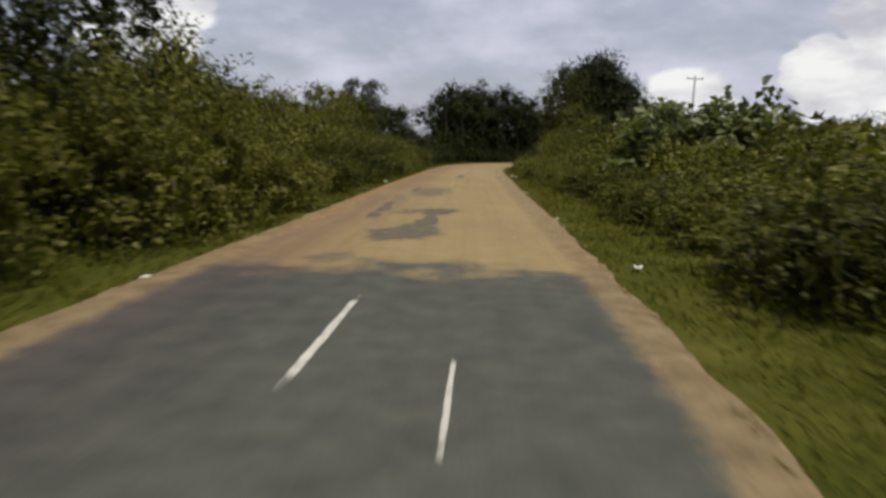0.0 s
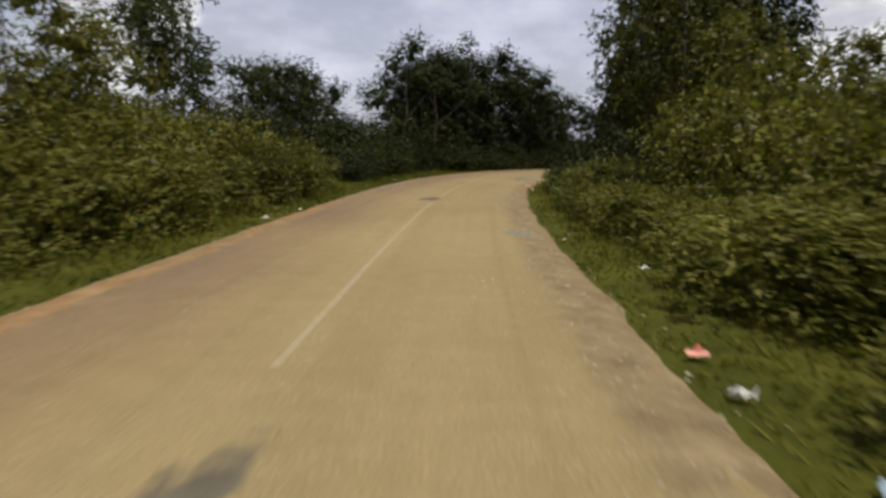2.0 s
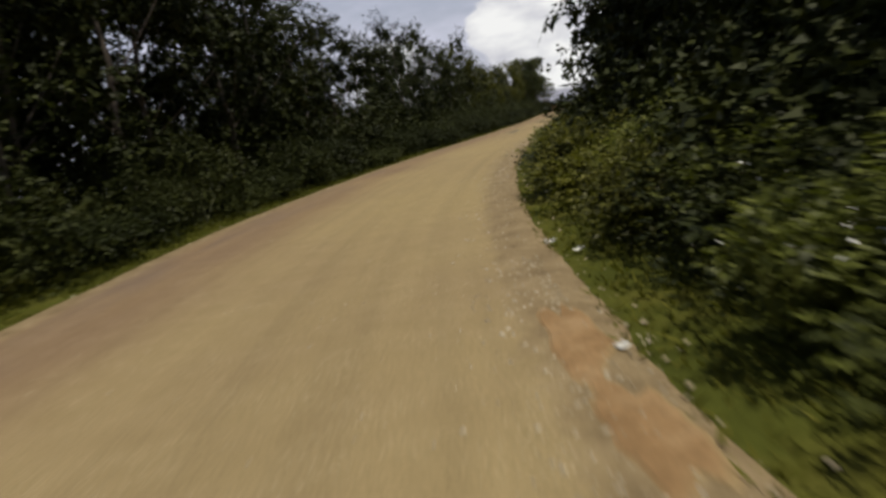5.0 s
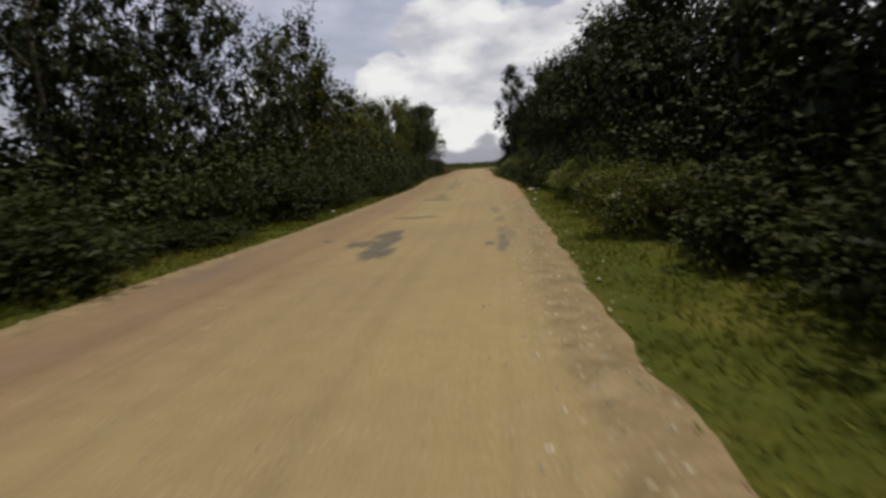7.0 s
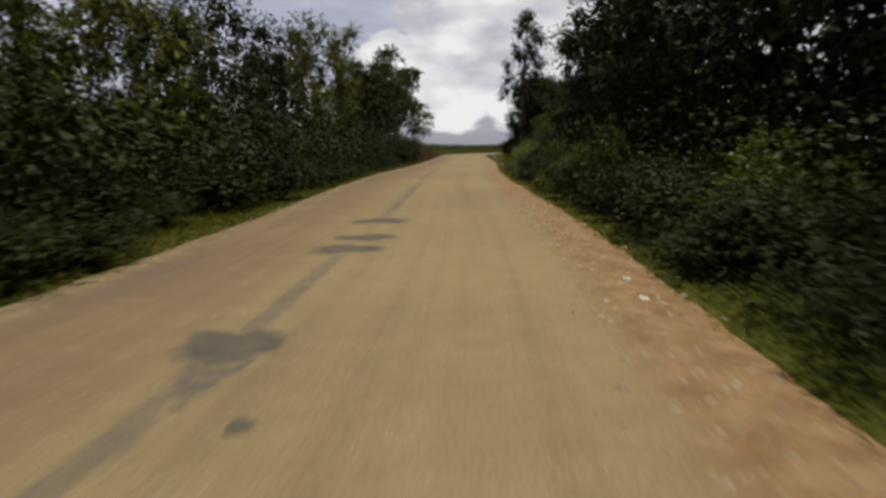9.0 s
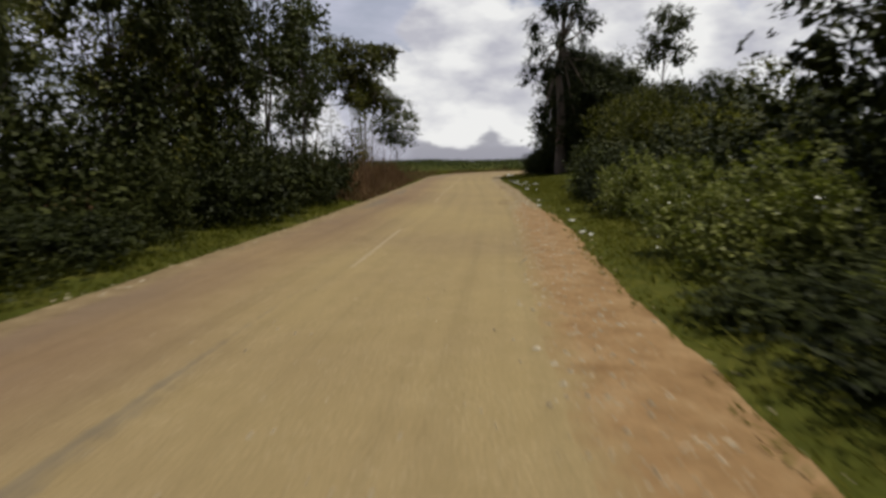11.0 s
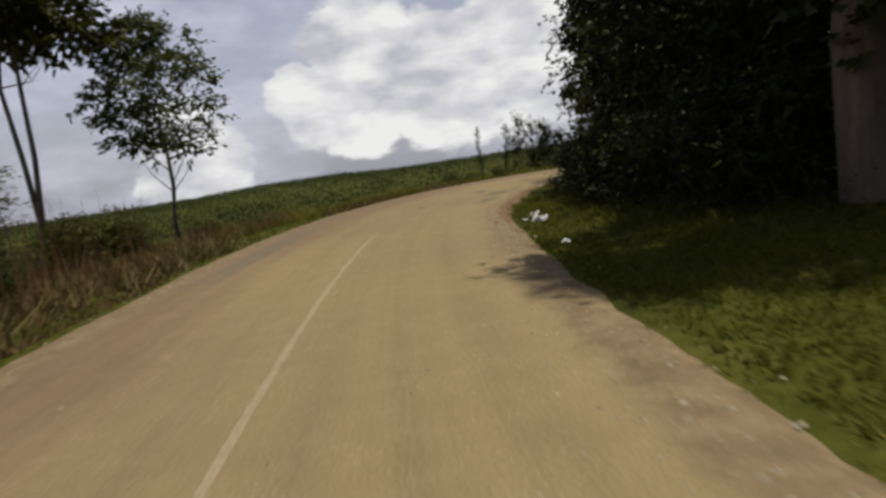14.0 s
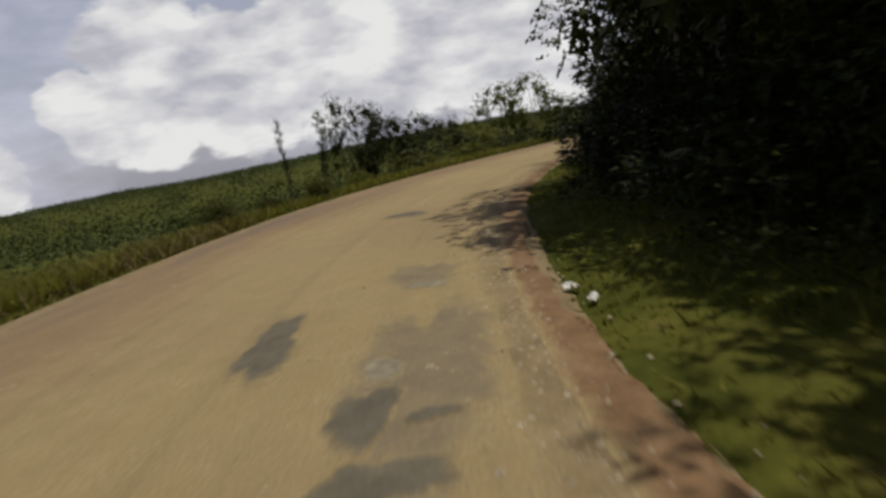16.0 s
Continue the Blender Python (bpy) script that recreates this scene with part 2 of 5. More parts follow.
    col = mix(nt, lane.outputs[0], col, mix(nt, 1.0, col, (0.82, 0.75, 0.82), "MULTIPLY"))
    height = calc(nt, "ADD", calc(nt, "MULTIPLY", fine, 0.6), calc(nt, "MULTIPLY", mid, 0.8))
    return col, height, ob, mid, fine


def on_surface(name, stops, spread=0.9, level=0.5, scale=3.2, fine_scale=36, strength=0.92):
    """Something laid over the road surface that wears away to it raggedly at its rim (map "rim": 0 at the rim, 1 inside)."""
    m, nt, b = material(name)
    col, height, ob, mid, fine = road_surface(nt)
    if stops:
        uv = nt.nodes.new("ShaderNodeUVMap")
        uv.uv_map = "rim"
        sp = nt.nodes.new("ShaderNodeSeparateXYZ")
        nt.links.new(uv.outputs[0], sp.inputs[0])
        over = mix(nt, 0.7, ramp_of(nt, noise_tex(nt, scale, 6, 0.65, ob), stops), ramp_of(nt, noise_tex(nt, fine_scale, 5, 0.7, ob), ((0.3, (0.65, 0.65, 0.65)), (0.7, (1.25, 1.25, 1.25)))), "MULTIPLY")
        worn = calc(nt, "ADD", sp.outputs[0], calc(nt, "MULTIPLY", calc(nt, "SUBTRACT", noise_tex(nt, 4.5, 7, 0.7, ob), 0.5), spread * 2))
        cover = nt.nodes.new("ShaderNodeMapRange")
        cover.interpolation_type = "SMOOTHSTEP"
        cover.inputs["From Min"].default_value, cover.inputs["From Max"].default_value = level - 0.32, level + 0.32
        cover.inputs["To Max"].default_value = strength
        nt.links.new(worn, cover.inputs["Value"])
        col = mix(nt, cover.outputs[0], col, over)
    nt.links.new(col, b.inputs["Base Color"])
    b.inputs["Roughness"].default_value = 0.88
    b.inputs["Specular IOR Level"].default_value = 0.12
    bump(nt, b, height, 0.5, 0.02)
    return m


def earth_material(name, stops, scale=1.4, fine_scale=26, bump_d=0.05):
    m, nt, b = material(name)
    tc = nt.nodes.new("ShaderNodeTexCoord")
    a = noise_tex(nt, scale, 7, 0.62, tc.outputs["Object"])
    f = noise_tex(nt, fine_scale, 5, 0.7, tc.outputs["Object"])
    col = mix(nt, 0.7, ramp_of(nt, a, stops), ramp_of(nt, f, ((0.3, (0.6, 0.6, 0.6)), (0.7, (1.25, 1.25, 1.25)))), "MULTIPLY")
    nt.links.new(col, b.inputs["Base Color"])
    b.inputs["Roughness"].default_value = 0.95
    b.inputs["Specular IOR Level"].default_value = 0.04
    bump(nt, b, calc(nt, "ADD", a, calc(nt, "MULTIPLY", f, 0.4)), 0.8, bump_d)
    return m


ROAD = on_surface("dusty worn asphalt", None)
SAND = on_surface("sandy shoulder", ((0.3, (0.125, 0.090, 0.048)), (0.5, (0.185, 0.136, 0.074)), (0.72, (0.25, 0.19, 0.108))), 0.6, 0.35, 2.6, 24)
ORANGE = on_surface("orange gravel", ((0.3, (0.150, 0.084, 0.036)), (0.5, (0.225, 0.136, 0.063)), (0.72, (0.29, 0.195, 0.103))), 0.5, 0.18, 2.4, 20)
RED_SOIL = on_surface("reddish bare soil", ((0.3, (0.105, 0.060, 0.032)), (0.5, (0.155, 0.090, 0.047)), (0.72, (0.21, 0.135, 0.076))), 0.8, 0.35, 2.4, 20)
SOIL = earth_material("grassy soil", ((0.30, (0.034, 0.040, 0.007)), (0.5, (0.053, 0.058, 0.010)), (0.64, (0.080, 0.076, 0.015)), (0.80, (0.13, 0.098, 0.042))), 0.6, 9, 0.08)
PATCH = on_surface("tar repair", ((0.3, (0.066, 0.061, 0.049)), (0.6, (0.104, 0.093, 0.070)), (0.8, (0.17, 0.138, 0.092))), 0.7, 0.42)
GREY = on_surface("swept grey asphalt", ((0.3, (0.112, 0.095, 0.070)), (0.6, (0.158, 0.130, 0.088)), (0.8, (0.215, 0.168, 0.105))), 0.9, 0.62, strength=0.75)
PATCH_WORN = on_surface("mottled worn tar", ((0.3, (0.072, 0.068, 0.056)), (0.55, (0.125, 0.108, 0.080)), (0.75, (0.19, 0.15, 0.095))), 1.3, 0.5, 5.0, 26, 0.85)
PATCH_PALE = on_surface("bare chipping patch", ((0.3, (0.115, 0.104, 0.076)), (0.55, (0.198, 0.176, 0.126)), (0.75, (0.31, 0.272, 0.195))), 0.8, 0.45, 9.0, 15)


PAINT = on_surface("worn road paint", ((0.3, (0.265, 0.207, 0.122)), (0.7, (0.345, 0.285, 0.19))), 1.5, 0.62, 8.0, 36, 0.8)


BRIGHT = on_surface("white road paint", ((0.3, (0.32, 0.31, 0.28)), (0.5, (0.48, 0.47, 0.42)), (0.8, (0.60, 0.59, 0.54))), 1.1, 0.5, 9.0)
STONE = earth_material("pale stone", ((0.3, (0.22, 0.175, 0.115)), (0.5, (0.35, 0.295, 0.20)), (0.8, (0.52, 0.47, 0.37))), 3.0, 30, 0.01)


def plain(name, c, rough=0.7, metal=0.0):
    m, nt, b = material(name)
    tc = nt.nodes.new("ShaderNodeTexCoord")
    n = noise_tex(nt, 7, 5, 0.6, tc.outputs["Object"])
    nt.links.new(mix(nt, 0.5, c, ramp_of(nt, n, ((0.3, (0.7, 0.7, 0.7)), (0.7, (1.15, 1.15, 1.15)))), "MULTIPLY"), b.inputs["Base Color"])
    b.inputs["Roughness"].default_value, b.inputs["Metallic"].default_value = rough, metal
    return m


# ------------------------------------------------------------------ the road's line
HEAD = [-4.0, -3.2, -1.9, -2.8, -3.3, -3.4, -5.3, -9.2, -15.6, -21.9, -28.8, -33.4, -36.5, -38.3, -36.6, -37.7, -36.3, -33.6, -33.8, -36.1, -38.0, -36.7, -35.1, -33.8, -34.4, -39.1, -49.5, -58.3, -70.5, -84.3, -98.2, -112.1]
S_STEP = 0.5
SS = np.arange(0, 10.0 * (len(HEAD) - 1) + 0.01, S_STEP)
_h = np.radians(np.interp(SS, np.arange(len(HEAD)) * 10.0, HEAD))
_h = np.convolve(np.pad(_h, 12, mode="edge"), np.ones(25) / 25, "valid")
CX = -1.15, -3.96
CX = np.array(CX) + np.stack([np.r_[0, np.cumsum(-np.sin(_h[:-1]) * S_STEP)], np.r_[0, np.cumsum(np.cos(_h[:-1]) * S_STEP)]], 1)
CN = np.stack([np.cos(_h), np.sin(_h)], 1)
WL = [2.74, 2.72, 2.66, 2.72, 3.10, 3.45, 3.22, 2.89, 3.12, 3.24, 2.97, 3.04, 2.67, 3.31, 3.65, 3.35, 3.26]
WR = [2.38, 2.81, 2.93, 2.89, 3.17, 3.32, 3.23, 3.17, 3.36, 3.41, 3.12, 3.11, 3.22, 3.69, 3.80, 3.57, 3.47]
S_END = float(SS[-1])


def left_edge(s):
    return np.interp(s, np.arange(len(WL)) * 20.0, WL)


def right_edge(s):
    return np.interp(s, np.arange(len(WR)) * 20.0, WR) - 0.22 * np.interp(s, (250, 256, 258.5, 262), (0, 1, 1, 0))


def on_road(s, d):
    """The place at s metres along the road and d metres to the right of its middle. Runs on straight past both ends."""
    s = np.asarray(s, float)
    k = np.clip(s, 0, S_END)
    over = s - k
    x, y = np.interp(k, SS, CX[:, 0]), np.interp(k, SS, CX[:, 1])
    nx, ny = np.interp(k, SS, CN[:, 0]), np.interp(k, SS, CN[:, 1])
    return x + nx * d - ny * over, y + ny * d + nx * over


def smooth(v, a, b):
    t = np.clip((v - a) / (b - a), 0, 1)
    return t * t * (3 - 2 * t)


def land(s, d):
    """Height of the ground beside the road."""
    s, d = np.asarray(s, float), np.asarray(d, float)
    z = -0.045 + 0 * d
    left = np.maximum(-d - 4.5, 0)
    right = np.maximum(d - 4.5, 0)
    bank = (1 - smooth(s, 60, 90)) * 0.10 - smooth(s, 205, 235) * 0.12
    z = z + np.minimum(left, 30) * bank
    z = z + np.minimum(right, 14) * (0.04 + 0.06 * smooth(s, 215, 240))
    return z


def tilt_noise(x, y, k):
    return (np.sin(x * k + 1.3) * np.cos(y * k * 0.83 + 0.4) + 0.5 * np.sin(x * k * 2.1 + y * k * 1.7))


# ------------------------------------------------------------------ mesh helpers
def mesh_of(name, verts, faces, mat, smooth_faces=False):
    me = bpy.data.meshes.new(name)
    me.from_pydata([tuple(v) for v in verts] if not isinstance(verts, list) else verts, [], faces)
    me.materials.append(mat)
    if smooth_faces:
        me.polygons.foreach_set("use_smooth", [True] * len(me.polygons))
    me.update()
    return me


def lay_uv(me, name, per_vertex):
    lay = me.uv_layers.new(name=name)
    idx = np.empty(len(me.loops), np.int32)
    me.loops.foreach_get("vertex_index", idx)
    lay.data.foreach_set("uv", np.array(per_vertex, np.float32)[idx].ravel())


def quads_mesh(name, co, nv, mat):
    """A mesh of separate faces with nv corners each, from an array of corners."""
    co = np.asarray(co, np.float32).reshape(-1, 3)
    n = len(co) // nv
    me = bpy.data.meshes.new(name)
    me.vertices.add(len(co))
    me.vertices.foreach_set("co", co.ravel())
    me.loops.add(len(co))
    me.loops.foreach_set("vertex_index", np.arange(len(co), dtype=np.int32))
    me.polygons.add(n)
    me.polygons.foreach_set("loop_start", np.arange(0, len(co), nv, dtype=np.int32))
    me.materials.append(mat)
    me.update(calc_edges=True)
    me.validate()
    return me


def leaves(name, pos, way, size, slim, mat, rng, droop=0.25, face=None, folded=True):
    """Pointed leaves at pos, growing along way, their upper sides towards face: two faces folded along the midrib, or one."""
    pos, way = np.asarray(pos, float), np.asarray(way, float)
    n = len(pos)
    way = way / np.maximum(np.linalg.norm(way, axis=1, keepdims=True), 1e-6)
    side = np.cross(way, rng.normal(size=(n, 3)) * (1.0 if face is None else 0.42) + (np.array((0, 0, 0.6)) if face is None else np.asarray(face)))
    side /= np.maximum(np.linalg.norm(side, axis=1, keepdims=True), 1e-6)
    up = np.cross(side, way)
    size = np.broadcast_to(size, n)[:, None] * rng.uniform(0.65, 1.35, (n, 1))
    w = size * slim * 0.5
    tip = pos + way * size - np.array((0, 0, 1.0)) * size * droop
    if not folded:
        near = pos + way * size * 0.22
        return quads_mesh(name, np.stack([near + side * w, tip, near - side * w], 1), 3, mat)
    mid = pos + way * size * 0.45
    a, b = mid + side * w + up * w * 0.3, mid - side * w + up * w * 0.3
    return kites_mesh(name, np.stack([pos, a, tip, b], 1), mat)


def kites_mesh(name, co, mat):
    """A mesh of four-cornered leaves, each folded along the line from its first to its third corner."""
    me = bpy.data.meshes.new(name)
    n = len(co)
    me.vertices.add(4 * n)
    me.vertices.foreach_set("co", np.asarray(co, np.float32).ravel())
    base = (np.arange(n) * 4)[:, None]
    idx = np.concatenate([base + np.array([0, 1, 2]), base + np.array([0, 2, 3])], 1).astype(np.int32)
    me.loops.add(6 * n)
    me.loops.foreach_set("vertex_index", idx.ravel())
    me.polygons.add(2 * n)
    me.polygons.foreach_set("loop_start", np.arange(0, 6 * n, 3, dtype=np.int32))
    me.materials.append(mat)
    me.update(calc_edges=True)
    return me


def sprays(rng, centres, radii, flat, count, leaf, rise=0.0, run=5, level=0.75, inner=46):
    """Leaves in short drooping twigs over the upper sides of lobes, and large ones in the lobes' dark cores. Gives places, ways, faces and sizes."""
    centres, radii = np.asarray(centres, float), np.asarray(radii, float)
    n = max(1, count // run)
    pick = rng.choice(len(radii), n, p=radii ** 2 / (radii ** 2).sum())
    u = unit(rng, n)
    u[:, 2] = np.where((u[:, 2] < -0.1) & (rng.uniform(0, 1, n) < 0.78), -u[:, 2], u[:, 2])
    reach = rng.uniform(0.62, 1.04, (n, 1)) + 0.22 * (rng.uniform(0, 1, (n, 1)) < 0.12)
    start = centres[pick] + u * flat * radii[pick][:, None] * reach
    along = u * 0.75 + unit(rng, n) * 0.55 + np.array((0, 0, rise - 0.15))
    along /= np.linalg.norm(along, axis=1, keepdims=True)
    length = leaf * rng.uniform(1.2, 2.4, (n, 1))
    pos, way, face = [], [], []
    for j in range(run):
        swing = np.cross(along, (0, 0, 1.0)) * (1 if j % 2 else -1)
        pos.append(start + along * length * (j / run) + rng.normal(0, 0.12, (n, 3)) * leaf)
        way.append(along * 0.7 + swing * 0.8 + rng.normal(0, 0.25, (n, 3)))
        face.append(u * (1 - level) * 1.4 + np.array((0, 0, level)))
    k = inner
    cu = unit(rng, len(radii) * k)
    rr = np.repeat(radii, k)[:, None]
    core = np.repeat(centres, k, 0) + cu * flat * rr * rng.uniform(0.1, 0.6, (len(cu), 1)) - np.array((0, 0, 0.12)) * rr
    pos, way, face = np.concatenate(pos + [core]), np.concatenate(way + [np.cross(cu, unit(rng, len(cu)))]), np.concatenate(face + [cu])
    return pos, way, face, np.r_[np.full(n * run, leaf), np.minimum(rr[:, 0] * rng.uniform(0.28, 0.46, len(cu)), 0.40)]


def tube(verts, faces, pts, radii, sides=6):
    """Adds a tapered tube along pts to the lists."""
    base = len(verts)
    pts = [Vector(p) for p in pts]
    for i, p in enumerate(pts):
        d = (pts[min(i + 1, len(pts) - 1)] - pts[max(i - 1, 0)]).normalized()
        u = d.orthogonal().normalized()
        v = d.cross(u)
        for k in range(sides):
            a = 2 * math.pi * k / sides
            verts.append(tuple(p + (u * math.cos(a) + v * math.sin(a)) * radii[i]))
    for i in range(len(pts) - 1):
        for k in range(sides):
            k2 = (k + 1) % sides
            faces.append((base + i * sides + k, base + i * sides + k2, base + (i + 1) * sides + k2, base + (i + 1) * sides + k))
    faces.append(tuple(base + (len(pts) - 1) * sides + k for k in range(sides)))


def part(name, me, parent, label=""):
    ob = new(name, me)
    ob.parent = parent
    return tagged(ob, label)


def unit(rng, n):
    v = rng.normal(size=(n, 3))
    return v / np.linalg.norm(v, axis=1, keepdims=True)


# ------------------------------------------------------------------ plants
def make_bush(name, label, category, seed, r, h, count, leaf, slim, mat, group, upright=0.4, flowers=0):
    rng = np.random.default_rng(seed)
    thing = tagged(new(name), label, category, group)
    # lobes of uneven size make the outline, with a skirt down to the ground
    k = 11
    ring = rng.uniform(0, 2 * math.pi, k)
    out = np.sqrt(rng.uniform(0, 1, k)) * 0.74 * r
    hz = rng.uniform(0.22, 0.78, k) * h * (1 - 0.5 * (out / r) ** 2)
    lobes = np.stack([np.cos(ring) * out, np.sin(ring) * out, hz], 1)
    rad = rng.uniform(0.26, 0.48, k) * min(r, h)
    pos, way, face, sizes = sprays(rng, lobes, rad, np.array((1, 1, 0.85)), int(count * 0.84), leaf, upright, 7)
    low = int(count * 0.16)
    ang, sr = rng.uniform(0, 2 * math.pi, low), r * rng.uniform(0.5, 0.95, low)
    u = np.stack([np.cos(ang), np.sin(ang), np.full(low, 0.5)], 1)
    pos = np.concatenate([pos, np.stack([u[:, 0] * sr, u[:, 1] * sr, rng.uniform(0.03, 0.3, low) * h], 1)])
    way, face, sizes = np.concatenate([way, u + unit(rng, low) * 0.7]), np.concatenate([face, u + (0, 0, 0.5)]), np.r_[sizes, np.full(low, leaf)]
    keep = pos[:, 2] > 0.02
    pos, way, face, sizes = pos[keep], way[keep], face[keep], sizes[keep]
    part("foliage", leaves("foliage", pos, way, sizes, slim, LEAF[mat], rng, 0.25, face, mat == "pale"), thing)
    v, f = [], []
    for i in range(7):
        t = lobes[i]
        b = rng.normal(0, 0.16, 2) * r
        tube(v, f, [(b[0], b[1], -0.1), (b[0] * 0.4 + t[0] * 0.5, b[1] * 0.4 + t[1] * 0.5, t[2] * 0.55), tuple(t)], [0.03, 0.02, 0.008], 5)
    tagged(part("stem", mesh_of("stem", v, f, STEM), thing), kind="stuff")
    if flowers:
        top = pos[rng.choice(len(pos), flowers)]
        part("blossom", leaves("blossom", top + np.array((0, 0, 0.06)), unit(rng, flowers) + np.array((0, 0, 0.8)), 0.07, 0.9, BLOSSOM, rng), thing, "small white blossom")
    return thing


def make_tree(name, label, seed, h, r, base, clusters, per, leaf, slim, mat, bark, trunk, group, shape="round", trunks=1, lean=0.05, limb_from=0.3, core=True):
    """Trunk with limbs, and a crown of leaf clusters at the limbs' ends. base: where the crown begins, as a share of h."""
    rng = np.random.default_rng(seed)
    thing = tagged(new(name), label, "tree", group)
    v, f = [], []
    axis = []
    for k in range(trunks):
        off = rng.normal(0, 0.35 if trunks > 1 else 0.0, 2)
        ln = rng.normal(0, lean, 2) * h
        pts = []
        for i in range(7):
            q = i / 6
            wob = rng.normal(0, 0.012 * h, 2) if 0 < i else (0, 0)
            pts.append((off[0] + ln[0] * q * q + wob[0], off[1] + ln[1] * q * q + wob[1], -0.3 + q * (h * 0.93 + 0.3)))
        rr = [trunk * (1.35 if i == 0 else 1.0) * (1 - 0.86 * i / 6) for i in range(7)]
        tube(v, f, pts, rr, 8)
        axis.append(pts)
    cl = []
    bv, bf = [], []
    for c in range(clusters):
        q = (c + rng.uniform(0, 1)) / clusters
        z = base + (1 - base) * q
        ang = rng.uniform(0, 2 * math.pi)
        if shape == "round":
            prof = math.sqrt(max(0.05, 1 - (2 * q - 0.85) ** 2 / 1.35))
        elif shape == "umbrella":
            prof = (0.55 + 0.6 * q) * (1 if int(q * 5) % 2 else 0.75)
        elif shape == "column":
            prof = 0.55 + 0.35 * math.sin(q * 7 + seed) - 0.35 * q
        else:
            prof = 1 - 0.75 * q
        rad = r * prof * math.sqrt(rng.uniform(0.12, 1.05))
        pts = axis[c % trunks]
        tz = min(z, 0.985)
        i = min(int(tz * 6), 5)
        a = Vector(pts[i]).lerp(Vector(pts[i + 1]), tz * 6 - i)
        p = Vector((a.x + math.cos(ang) * rad, a.y + math.sin(ang) * rad, z * h))
        cl.append((p, rng.uniform(0.65, 1.25)))
        if c % 3 == 0:
            bz = max(limb_from, tz - 0.22 * prof - 0.05)
            j = min(int(bz * 6), 5)
            b = Vector(pts[j]).lerp(Vector(pts[j + 1]), bz * 6 - j)
            m = b.lerp(p, 0.5) + Vector((0, 0, -0.04 * h * rng.uniform(0, 1)))
            w = trunk * (1 - 0.8 * bz) * 0.45
            tube(bv, bf, [tuple(b), tuple(m), tuple(p)], [w, w * 0.6, w * 0.2], 5)
    stem = part("trunk", mesh_of("trunk", v, f, bark, True), thing)
    tagged(part("branch", mesh_of("branch", bv, bf, bark, True), stem), kind="stuff")
    cs = r * {"round": 2.0, "umbrella": 1.5}.get(shape, 1.8) / math.sqrt(clusters)
    flat = np.array((1, 1, 0.34 if shape == "umbrella" else 0.72))
    pos, way, face, sizes = sprays(rng, [tuple(p) for p, g in cl], [cs * g for p, g in cl], flat, clusters * per, leaf, 0.0, 6, 0.6 if core else 0.5, 64)
    if not core:
        few = clusters * per // 6 * 6
        pos, way, face, sizes = pos[:few], way[:few], face[:few], sizes[:few]
    part("crown", leaves("crown", pos, way, sizes, slim, LEAF[mat], rng, 0.25, face, False), thing)
    return thing


def make_bamboo(name, label, seed, h, culms, per, group):
    """A clump of arching culms with narrow hanging leaves."""
    rng = np.random.default_rng(seed)
    thing = tagged(new(name), label, "shrub", group)
    v, f, pos, way = [], [], [], []
    for k in range(culms):
        a, out = rng.uniform(0, 2 * math.pi), rng.uniform(0.15, 0.62) * h
        hh = h * rng.uniform(0.65, 1.05)
        b = rng.normal(0, 0.35, 2)
        pts = []
        for i in range(9):
            q = i / 8
            pts.append((b[0] + math.cos(a) * out * q ** 2.2, b[1] + math.sin(a) * out * q ** 2.2, hh * (q * 1.25 - 0.33 * q ** 3.2)))
        tube(v, f, pts, [0.035 * (1 - 0.85 * i / 8) for i in range(9)], 5)
        P_ = np.array(pts)
        t = rng.uniform(1.6, 8, per)
        i = np.minimum(t.astype(int), 7)
        p = P_[i] + (P_[i + 1] - P_[i]) * (t - i)[:, None]
        pos.append(p + rng.normal(0, 0.22, (per, 3)) * (0.4 + t[:, None] / 8))
        way.append(unit(rng, per) * np.array((1, 1, 0.5)) + np.array((math.cos(a) * 0.3, math.sin(a) * 0.3, -0.15)))
    tagged(part("culm", mesh_of("culm", v, f, STEM), thing), kind="stuff")
    part("foliage", leaves("foliage", np.concatenate(pos), np.concatenate(way), 0.42, 0.26, LEAF["light"], rng, 0.4), thing)
    return thing


